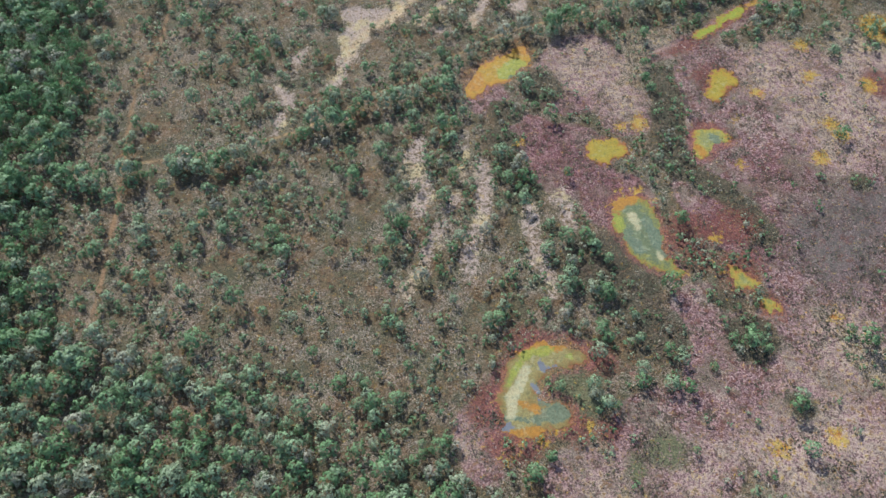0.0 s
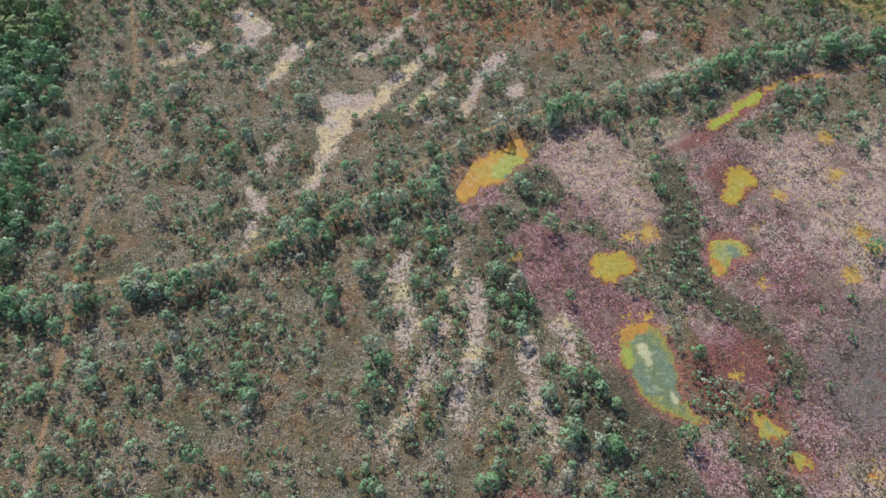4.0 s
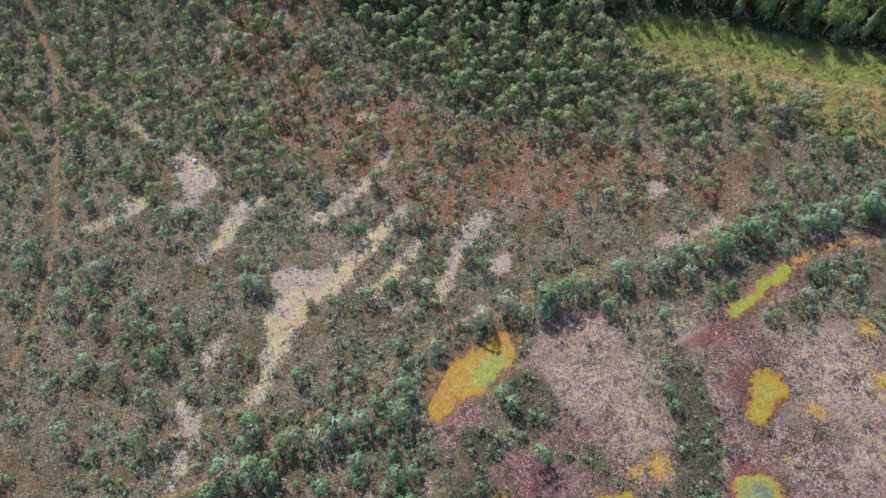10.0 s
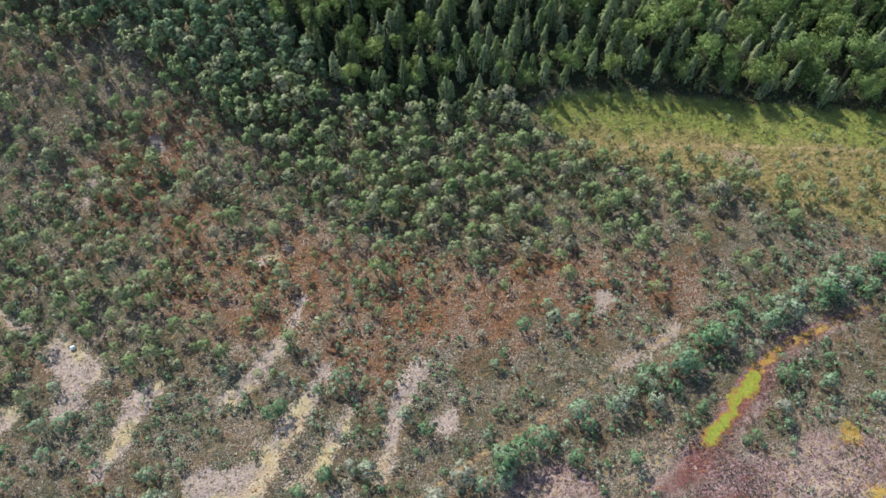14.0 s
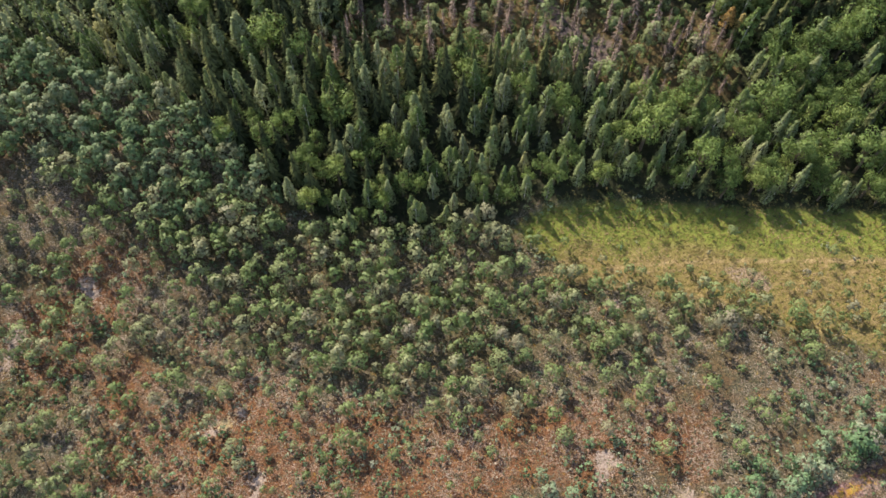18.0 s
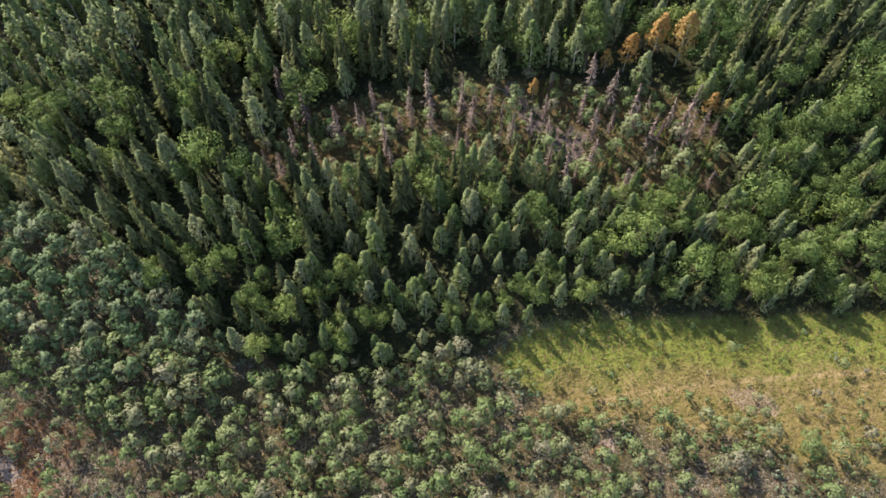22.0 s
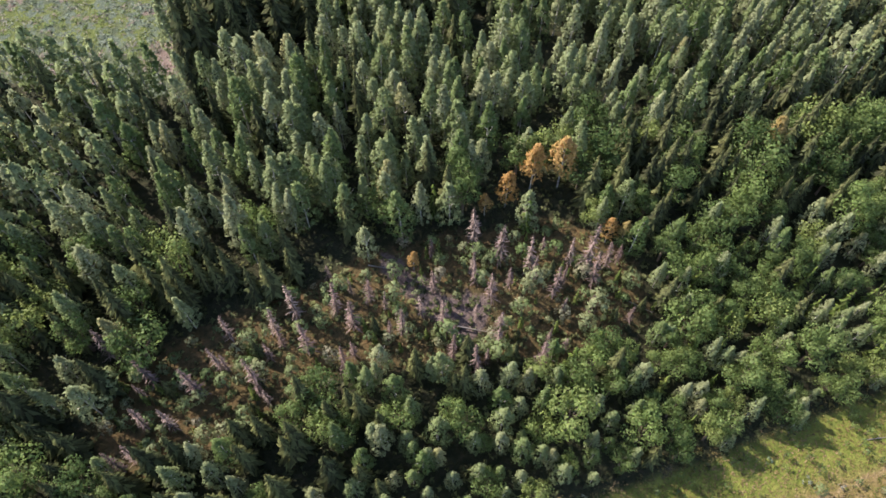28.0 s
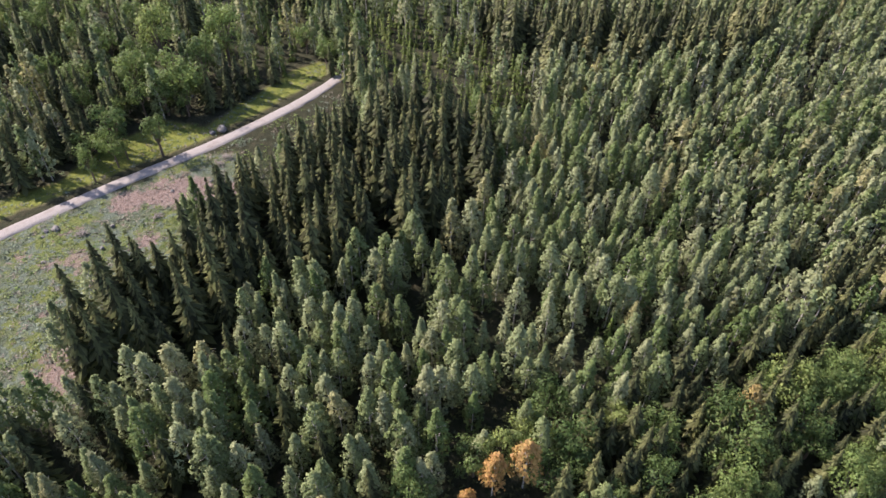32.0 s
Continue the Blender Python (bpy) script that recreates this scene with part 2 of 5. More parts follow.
DRIFT = [(30, 111, 7), (38, 103, 5), (40, 112, 4), (31, 117, 6), (48, 120, 4), (55, 27, 7), (66, 30, 8), (72, 45, 8), (24, 22, 5), (62, 40, 4), (75, 112, 9), (86, 100, 11), (82, 90, 6), (34, 118, 5), (95, 115, 10), (6, 30, 3), (40, 24, 5)]
BARE = [(75.5, 228.3, 2.4), (71.7, 226.7, 2.6), (67.1, 241.4, 2.0)]
CLEARCUT = [(-10, 339), (20, 339), (55.7, 340.5), (78.2, 341), (98, 341), (106, 337), (101, 324), (91, 321), (84, 314), (77, 306), (68.2, 312), (57.5, 308), (55.5, 299), (54, 292), (47, 294.5), (41, 299.5), (33, 306), (27, 311), (10, 320), (-20, 330)]
SPRUCE_STAND = [(56, 299), (58.7, 304.6), (68.8, 309), (78, 302.5), (85, 311), (90, 317), (102, 318.5), (116, 321), (130, 321), (143, 325), (152, 312), (150, 300), (140, 285), (125, 285), (111, 290), (100, 289), (93, 290), (82, 289), (70, 290), (58, 294)]
FAR_SPRUCE = [(184, 335), (202, 326), (250, 290), (231, 281), (210, 294), (187, 312)]
DARK_SPRUCE = [(-12, 236), (3, 262), (28, 257), (41, 243), (47, 221), (34, 209), (18, 207), (4, 213), (-6, 224)]
DARK_EAST = [(98, 236), (114, 240), (130, 236), (151, 230), (172, 236), (196, 226), (176, 204), (143, 208), (127, 214), (112, 222)]
BRIGHT = [(42.0, 226.9, 2.6), (103.1, 207.6, 3.6), (106.9, 215.8, 3.0), (76.4, 205.6, 4.4), (85.3, 198.5, 3.6), (62.6, 213.7, 2.8), (54.7, 219.3, 2.6), (131.1, 221.9, 4.5), (140.4, 206.8, 4.6), (117.6, 193.0, 4.0), (104.0, 195.9, 3.8), (112.1, 195.2, 3.2),
          (108.1, 378.8, 7.2), (105.3, 361.7, 5.4), (123.5, 374.5, 6.0), (78.9, 353.6, 3.1), (85.3, 354.1, 4.4), (142.4, 355.7, 3.3), (145.5, 358.1, 2.7), (143.4, 367.2, 3.1), (114, 368, 5.0), (98, 372, 5.0)]
ROADSIDE = [(84, 313), (90, 319), (102, 320.5), (116, 323), (130, 323), (136, 328), (138, 346), (130, 346), (100, 342)]
YOUNG_WOOD = [(159, 363), (183, 344), (185, 317), (165, 301), (152, 303), (143, 325), (144, 346)]
VERGE = [(40, 345), (69.0, 346.5), (100, 347), (132.4, 351.0), (146, 357), (142.9, 363), (119.5, 357), (105, 352), (98, 360), (85, 359), (69, 352), (40, 356)]


def edge_y(x):
    """Where the forest begins, along y."""
    return np.interp(x, [-120, -60, -40, -26, -13, -3, 5, 18, 46, 52, 69, 90, 118, 160, 330], [262, 251, 246, 239, 229, 219, 210, 198.5, 196, 199, 197, 191, 184, 173, 130])


def belt_low(x):
    """Where the belt of pines begins, along y."""
    return np.interp(x, [-120, -50, -38, -28, -14, -3, 3, 14, 23, 37, 59, 72, 88, 120], [240, 228, 221, 214, 200, 190, 182, 170, 164, 163, 165, 162, 160, 154])


def height(x, y):
    """The lie of the land: a level bog, then a wooded rise to the road."""
    z = 0
    for k in (-6, -3, 0, 3, 6):
        z = z + np.interp(y + k, [180, 190, 200, 212, 225, 250, 292, 330, 360, 600], [0, .8, 3, 7, 11.3, 15.2, 19.2, 20.4, 20.6, 26])
    return z / 5


def bumps(x, y):
    flat = np.ones(np.shape(x))
    for p in POOLS.values():
        flat = flat * (1 - soft(chain(x, y, p), 1.5))
    flat = flat * (1 - soft(chain(x, y, ROAD, 2.6), 1.0))
    b = (vnoise(x, y, 2.2, 11) - 0.5) * 0.5 + (vnoise(x, y, 9.0, 12) - 0.5) * 0.5
    ridge = np.minimum(chain(x, y, RIDGE, 1.2), chain(x, y, RIDGE_FAR, 1.2))
    return b * flat + 0.5 * soft(ridge, 2.5)


def land(x, y):
    return height(x, y) + bumps(x, y)


def zones(x, y):
    """Ground cover, each 0 to 1 on the plan."""
    wob = (vnoise(x, y, 5.0, 21, 3) - 0.5) * 3.0
    fine = (vnoise(x, y, 1.7, 22, 2) - 0.5) * 1.6
    z = {}
    heath = np.minimum(chain(x, y, HEATH_IN_PINK), discs(x, y, HEATH_ISLANDS))
    pink = np.minimum(discs(x, y, PINK), chain(x, y, DITCH_BANK))
    z["pink"] = soft(pink + wob * 0.7, 0.8) * (1 - soft(heath + wob, 1.0))
    pale = np.full(np.shape(x), 1e6)
    for p in PALE:
        pale = np.minimum(pale, chain(x, y, p))
    z["pale"] = soft(pale + fine * 1.3 + 0.1 + (vnoise(x, y, 2.6, 23, 3) - 0.5) * 2.6, 0.9)
    z["broken"] = soft(y - 100, 5.0)
    z["rust"] = soft(np.minimum(discs(x, y, RUST), chain(x, y, DITCH_BANK) + 1.5) + wob * 0.8, 2.0)
    ring = np.minimum(np.abs(chain(x, y, POOLS["crescent"]) - 1.1), np.minimum(np.abs(chain(x, y, POOLS["green"]) - 0.8), np.abs(chain(x, y, POOLS["kidney"]) - 0.6)))
    ring = np.minimum(ring, chain(x, y, [(8.0, 28.5, .3), (8.4, 31.0, .4), (8.8, 35.1, .5), (10.0, 39.4, .5), (12.4, 44.2, .5), (16.1, 47.2, .5), (20.9, 48.0, .5), (25.4, 46.3, .4), (30.0, 43.1, .4), (34.3, 39.0, .3)]) + 0.55)
    z["ring"] = soft(ring - 0.55 + fine * 0.7, 0.6)
    pools = np.min([chain(x, y, p) for p in POOLS.values()], axis=0)
    z["fringe"] = 0.8 * soft(pools - 0.7 + wob * 0.7 + fine * 0.6, 1.0)
    z["wine"] = soft(discs(x, y, [(23, 89, 9), (34, 78, 7), (17, 94, 5), (20, 100, 4), (56, 71, 8), (46, 66, 6), (66, 84, 5), (27, 103, 4)]) + wob * 1.5, 4.0)
    z["olive"] = soft(discs(x, y, [(35.8, 27.8, 3.4), (22.5, 37.5, 4.4), (25, 41, 3.4), (31, 25, 1.6), (18.5, 39.5, 2.4)]) + wob, 1.5)
    z["dusk"] = soft(heath + 0.3 + wob * 0.8, 1.2)
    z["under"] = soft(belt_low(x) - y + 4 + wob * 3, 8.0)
    z["ember"] = soft(discs(x, y, EMBER) + wob * 2.5, 6.0) * (1 - 0.8 * z["under"])
    custard = np.min([chain(x, y, p) for p in CUSTARD], axis=0)
    z["custard"] = soft(custard + fine, 1.2)
    z["moss"] = soft(np.minimum(discs(x, y, YELLOW_MOSS), chain(x, y, DITCH_MOSS)) + fine + 0.2, 1.0)
    z["grey"] = soft(discs(x, y, GREY) + wob * 2, 5.0)
    path = np.minimum(np.minimum(chain(x, y, RIDGE_PATH, 0.32), chain(x, y, TRAIL, 0.42)), np.minimum(chain(x, y, TRAIL_FORK, 0.3), chain(x, y, MEADOW_TRACK, 0.3)))
    z["path"] = soft(path + fine * 0.35, 0.6)
    clearing = inside(x, y, CLEARING)
    z["meadow"] = np.maximum(soft(inside(x, y, MEADOW) + wob * 1.8 + fine, 3.5), soft(inside(x, y, VERGE) + wob, 2.0))
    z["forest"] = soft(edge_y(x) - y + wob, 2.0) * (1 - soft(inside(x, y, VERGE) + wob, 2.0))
    z["cut"] = soft(inside(x, y, CLEARCUT) + wob, 2.0)
    z["brash"] = soft(discs(x, y, [(91, 331, 5.5), (80, 336, 4.0), (86, 334, 4.5), (96, 327, 4.5), (78, 322, 2.2), (60, 326, 2.0), (55, 300, 3.5), (50, 302, 2.0), (70, 306, 3)]) + wob, 1.2)
    z["clear"] = soft(clearing + wob, 2.0)
    z["drift"] = soft(discs(x, y, DRIFT) + wob * 1.5, 4.0)
    z["track"] = soft(np.minimum(np.minimum(chain(x, y, MEADOW_TRACK, 0.3), chain(x, y, TRAIL_FORK, 0.25)), chain(x, y, RIDGE_PATH, 0.12)) + fine * 0.2, 0.5)
    z["sand"] = soft(chain(x, y, [(84.5, 178.4, 1.2), (86.2, 176.6, 2.0), (89.0, 174.6, 1.4)]) + wob * 0.6 + fine, 1.0)
    z["bare"] = soft(chain(x, y, BARE) + fine, 1.0)
    z["lush"] = np.maximum(soft(edge_y(x) - y - 10 + wob * 2.5, 6.0), 0.4 * soft(inside(x, y, VERGE) + wob * 2, 2.0))
    return z


# ---- materials ----
class Mat:
    """A short way to write node materials."""

    def __init__(self, name, rough=0.85):
        self.m = bpy.data.materials.new(name)
        self.m.use_nodes = True
        self.t = self.m.node_tree
        self.p = self.t.nodes["Principled BSDF"]
        self.p.inputs["Roughness"].default_value = rough
        self.p.inputs["Specular IOR Level"].default_value = 0.25
        self.pos = self.node("NewGeometry").outputs["Position"]

    def node(self, kind):
        return self.t.nodes.new("ShaderNode" + kind)

    def put(self, socket, value):
        if isinstance(value, bpy.types.NodeSocket):
            self.t.links.new(value, socket)
        else:
            socket.default_value = value

    def noise(self, scale, detail=3.0, rough=0.6, where=None):
        n = self.node("TexNoise")
        self.put(n.inputs["Vector"], where or self.pos)
        n.inputs["Scale"].default_value, n.inputs["Detail"].default_value, n.inputs["Roughness"].default_value = scale, detail, rough
        return n.outputs[0]

    def attr(self, name):
        n = self.node("Attribute")
        n.attribute_name = name
        return n.outputs["Fac"]

    def math(self, op, a, b=0.0):
        n = self.node("Math")
        n.operation = op
        self.put(n.inputs[0], a), self.put(n.inputs[1], b)
        return n.outputs[0]

    def step(self, v, lo, hi, a=0.0, b=1.0):
        n = self.node("MapRange")
        n.interpolation_type = "SMOOTHSTEP"
        self.put(n.inputs[0], v)
        for k, q in zip((1, 2, 3, 4), (lo, hi, a, b)):
            n.inputs[k].default_value = q
        return n.outputs[0]

    def mix(self, f, a, b, how="MIX"):
        n = self.node("MixRGB")
        n.blend_type = how
        self.put(n.inputs[0], f)
        for s, v in ((n.inputs[1], a), (n.inputs[2], b)):
            self.put(s, (*v, 1) if isinstance(v, tuple) and len(v) == 3 else v)
        return n.outputs[0]

    def ramp(self, f, *stops):
        n = self.node("ValToRGB")
        self.put(n.inputs[0], f)
        e = n.color_ramp.elements
        while len(e) < len(stops):
            e.new(0.5)
        for el, (pos, col) in zip(e, stops):
            el.position, el.color = pos, (*col, 1)
        return n.outputs[0]

    def masked(self, name, wobble, amount=0.7, edge=0.1):
        """A zone with a ragged border."""
        v = self.math("ADD", self.attr(name), self.math("MULTIPLY", self.math("SUBTRACT", wobble, 0.5), amount))
        return self.step(v, 0.5 - edge, 0.5 + edge)

    def bump(self, h, strength, dist):
        n = self.node("Bump")
        n.inputs["Strength"].default_value, n.inputs["Distance"].default_value = strength, dist
        self.put(n.inputs["Height"], h)
        self.t.links.new(n.outputs[0], self.p.inputs["Normal"])

    def done(self, colour):
        self.put(self.p.inputs["Base Color"], (*colour, 1) if isinstance(colour, tuple) else colour)
        return self.m


def ground_material():
    g = Mat("bog_ground", 0.95)
    n1, n2, n3, n4 = g.noise(0.16, 4), g.noise(0.9, 4, 0.7), g.noise(3.2, 3, 0.7), g.noise(0.05, 2)
    n5 = g.noise(7.5, 2, 0.6)
    heath = g.ramp(n2, (0.28, (0.034, 0.032, 0.020)), (0.42, (0.070, 0.055, 0.034)), (0.54, (0.104, 0.070, 0.041)), (0.68, (0.10, 0.088, 0.062)))
    olive = g.ramp(n3, (0.35, (0.036, 0.036, 0.022)), (0.6, (0.082, 0.074, 0.045)))
    col = g.mix(g.step(n1, 0.42, 0.58), heath, olive)
    ember = g.ramp(n3, (0.32, (0.044, 0.028, 0.018)), (0.48, (0.128, 0.054, 0.026)), (0.58, (0.165, 0.074, 0.036)), (0.70, (0.20, 0.128, 0.080)))
    col = g.mix(g.math("MAXIMUM", g.math("MULTIPLY", g.step(g.noise(0.10, 5, 0.75), 0.48, 0.64), 0.4), g.masked("ember", g.noise(0.3, 5, 0.75), 1.4, 0.3)), col, ember)
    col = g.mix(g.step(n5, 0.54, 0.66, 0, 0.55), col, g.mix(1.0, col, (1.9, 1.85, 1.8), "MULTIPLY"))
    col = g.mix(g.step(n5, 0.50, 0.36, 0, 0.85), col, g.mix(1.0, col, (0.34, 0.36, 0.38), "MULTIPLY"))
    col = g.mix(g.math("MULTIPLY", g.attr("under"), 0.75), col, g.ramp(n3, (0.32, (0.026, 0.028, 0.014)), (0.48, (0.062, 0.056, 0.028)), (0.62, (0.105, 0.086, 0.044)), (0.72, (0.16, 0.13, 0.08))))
    lichen = g.math("MULTIPLY", g.step(g.mix(0.5, n5, n3), 0.50, 0.575), g.step(g.noise(0.14, 5, 0.72), 0.455, 0.575))
    col = g.mix(lichen, col, (0.25, 0.205, 0.182))
    net = g.math("ABSOLUTE", g.math("SUBTRACT", g.noise(0.75, 4, 0.7), 0.5))
    net = g.math("MULTIPLY", g.step(net, 0.022, 0.006), g.math("MULTIPLY", g.step(g.noise(0.09, 4, 0.7), 0.44, 0.56), g.step(n5, 0.38, 0.50)))
    col = g.mix(g.math("MULTIPLY", net, 0.85), col, (0.27, 0.225, 0.195))
    pink = g.ramp(n3, (0.34, (0.034, 0.017, 0.019)), (0.44, (0.100, 0.052, 0.056)), (0.53, (0.190, 0.114, 0.118)), (0.64, (0.33, 0.236, 0.232)))
    pink = g.mix(g.step(n2, 0.48, 0.62), pink, g.ramp(n3, (0.35, (0.060, 0.022, 0.021)), (0.65, (0.14, 0.068, 0.062))))
    pink = g.mix(g.step(n1, 0.50, 0.62, 0, 0.85), pink, g.ramp(n5, (0.35, (0.055, 0.045, 0.034)), (0.52, (0.115, 0.088, 0.070)), (0.65, (0.22, 0.185, 0.15))))
    pink = g.mix(g.step(g.noise(0.07, 4, 0.7), 0.52, 0.66, 0, 0.7), pink, g.ramp(n3, (0.35, (0.05, 0.048, 0.030)), (0.65, (0.12, 0.095, 0.065))))
    pink = g.mix(g.step(g.noise(0.10, 5, 0.68), 0.54, 0.62, 0, 0.6), pink, g.ramp(n3, (0.30, (0.13, 0.092, 0.082)), (0.48, (0.225, 0.170, 0.150)), (0.66, (0.35, 0.285, 0.245))))
    pink = g.mix(g.step(g.noise(0.31, 4, 0.72), 0.57, 0.62, 0, 0.9), pink, g.ramp(n3, (0.34, (0.028, 0.024, 0.018)), (0.66, (0.075, 0.052, 0.040))))
    pink = g.mix(g.math("MULTIPLY", g.attr("grey"), 0.8), pink, g.ramp(n3, (0.35, (0.048, 0.042, 0.041)), (0.65, (0.090, 0.078, 0.077))))
    pink = g.mix(g.math("MULTIPLY", g.attr("wine"), 0.9), pink, g.mix(1.0, pink, (0.72, 0.54, 0.62), "MULTIPLY"))
    col = g.mix(g.masked("pink", n2, 1.3, 0.2), col, pink)
    drift = g.math("MULTIPLY", g.attr("drift"), g.step(g.mix(0.5, n2, n5), 0.45, 0.53))
    col = g.mix(drift, col, g.ramp(n2, (0.42, (0.25, 0.182, 0.165)), (0.54, (0.30, 0.235, 0.195)), (0.64, (0.29, 0.195, 0.08))))
    vein = g.math("MULTIPLY", g.attr("pink"), g.step(g.noise(0.45, 5, 0.75), 0.555, 0.61))
    col = g.mix(g.math("MULTIPLY", vein, 0.6), col, g.ramp(n3, (0.35, (0.045, 0.018, 0.015)), (0.65, (0.12, 0.05, 0.04))))
    olive2 = g.ramp(n3, (0.32, (0.046, 0.046, 0.028)), (0.5, (0.085, 0.088, 0.050)), (0.68, (0.125, 0.115, 0.07)))
    col = g.mix(g.masked("olive", n2, 1.2, 0.4), col, olive2)
    col = g.mix(g.math("MULTIPLY", g.masked("dusk", n2, 1.4, 0.3), 0.85), col, g.ramp(n3, (0.32, (0.024, 0.026, 0.018)), (0.52, (0.050, 0.044, 0.030)), (0.68, (0.095, 0.066, 0.048))))
    rust = g.ramp(n3, (0.3, (0.056, 0.019, 0.021)), (0.5, (0.100, 0.034, 0.032)), (0.68, (0.175, 0.062, 0.036)))
    col = g.mix(g.math("MULTIPLY", g.masked("rust", g.mix(0.5, n2, n3), 3.0, 0.3), 0.88), col, rust)
    col = g.mix(g.math("MULTIPLY", g.masked("ring", g.mix(0.5, n2, n3), 1.6, 0.3), 0.75), col, g.ramp(n3, (0.35, (0.085, 0.028, 0.030)), (0.65, (0.19, 0.085, 0.085))))
    pale = g.ramp(n3, (0.3, (0.12, 0.082, 0.074)), (0.46, (0.225, 0.170, 0.152)), (0.68, (0.36, 0.295, 0.260)))
    pale = g.mix(g.step(n1, 0.52, 0.62), pale, g.ramp(n2, (0.4, (0.26, 0.20, 0.115)), (0.65, (0.34, 0.29, 0.195))))
    pale = g.mix(g.math("MULTIPLY", g.attr("custard"), 0.62), pale, g.ramp(n2, (0.38, (0.30, 0.185, 0.085)), (0.5, (0.35, 0.265, 0.14)), (0.64, (0.37, 0.31, 0.20))))
    isle = g.step(g.math("ADD", g.noise(1.15, 4, 0.72), g.math("MULTIPLY", g.attr("broken"), -0.055)), 0.395, 0.435)
    col = g.mix(g.math("MULTIPLY", isle, g.masked("pale", g.mix(0.35, n3, g.noise(1.4, 4, 0.7)), 3.4, 0.2)), col, pale)
    col = g.mix(g.math("MULTIPLY", g.masked("fringe", g.mix(0.6, g.noise(0.5, 5, 0.75), n3), 5.0, 0.2), g.step(n5, 0.44, 0.52, 0.1, 0.58)), col, g.ramp(n2, (0.36, (0.095, 0.026, 0.022)), (0.48, (0.17, 0.055, 0.024)), (0.58, (0.25, 0.115, 0.028)), (0.66, (0.24, 0.15, 0.11))))
    moss = g.ramp(n2, (0.35, (0.24, 0.09, 0.015)), (0.5, (0.30, 0.19, 0.025)), (0.7, (0.27, 0.22, 0.08)))
    col = g.mix(g.math("MULTIPLY", g.masked("moss", g.noise(1.1, 4, 0.75), 3.4, 0.25), g.step(n5, 0.40, 0.54, 0.35, 1.0)), col, moss)
    meadow = g.ramp(n2, (0.3, (0.09, 0.09, 0.026)), (0.48, (0.16, 0.125, 0.046)), (0.66, (0.24, 0.175, 0.09)))
    meadow = g.mix(g.step(g.attr("lush"), 0.2, 0.8), meadow, g.ramp(n2, (0.3, (0.080, 0.112, 0.018)), (0.6, (0.165, 0.182, 0.042))))
    col = g.mix(g.masked("meadow", n2, 0.6, 0.3), col, meadow)
    col = g.mix(g.masked("sand", n2, 1.6, 0.25), col, g.ramp(n3, (0.36, (0.09, 0.06, 0.042)), (0.46, (0.20, 0.145, 0.10)), (0.66, (0.31, 0.245, 0.185))))
    # forest litter, its colour darkened further for the deep shade between trees
    shaded_litter = g.ramp(n2, (0.3, (0.014, 0.017, 0.009)), (0.5, (0.026, 0.030, 0.014)), (0.7, (0.05, 0.042, 0.026)))
    col = g.mix(g.masked("forest", n2, 0.4, 0.3), col, shaded_litter)
    glade = g.ramp(n2, (0.3, (0.044, 0.042, 0.019)), (0.5, (0.090, 0.066, 0.030)), (0.7, (0.155, 0.094, 0.046)))
    glade = g.mix(g.masked("bare", n2, 0.8, 0.2), glade, g.ramp(n3, (0.35, (0.085, 0.065, 0.062)), (0.65, (0.16, 0.12, 0.112))))
    col = g.mix(g.masked("clear", n2, 0.6, 0.3), col, glade)
    cut = g.ramp(n3, (0.3, (0.034, 0.048, 0.028)), (0.5, (0.078, 0.100, 0.058)), (0.7, (0.14, 0.158, 0.110)))
    brash = g.ramp(n5, (0.34, (0.075, 0.050, 0.044)), (0.48, (0.165, 0.120, 0.106)), (0.64, (0.29, 0.235, 0.21)))
    cut = g.mix(g.step(g.noise(0.085, 4, 0.7), 0.47, 0.56), cut, g.ramp(n3, (0.3, (0.052, 0.082, 0.016)), (0.5, (0.098, 0.124, 0.036)), (0.7, (0.16, 0.168, 0.062))))
    cut = g.mix(g.step(g.noise(0.42, 4, 0.72), 0.50, 0.55, 0, 0.9), cut, g.ramp(n3, (0.3, (0.044, 0.064, 0.050)), (0.5, (0.090, 0.120, 0.094)), (0.7, (0.165, 0.190, 0.155))))
    cut = g.mix(g.math("MAXIMUM", g.step(g.noise(0.16, 5, 0.74), 0.555, 0.61, 0, 0.85), g.masked("brash", n2, 1.8, 0.2)), cut, brash)
    col = g.mix(g.masked("cut", n2, 0.5, 0.2), col, cut)
    col = g.mix(g.masked("path", n3, 0.9, 0.25), col, g.ramp(n3, (0.35, (0.125, 0.072, 0.040)), (0.65, (0.215, 0.138, 0.084))))
    col = g.mix(g.masked("track", n3, 0.7, 0.25), col, g.ramp(n3, (0.35, (0.20, 0.145, 0.065)), (0.65, (0.31, 0.24, 0.13))))
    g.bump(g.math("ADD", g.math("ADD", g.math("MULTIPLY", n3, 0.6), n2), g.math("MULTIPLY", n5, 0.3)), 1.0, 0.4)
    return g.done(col)


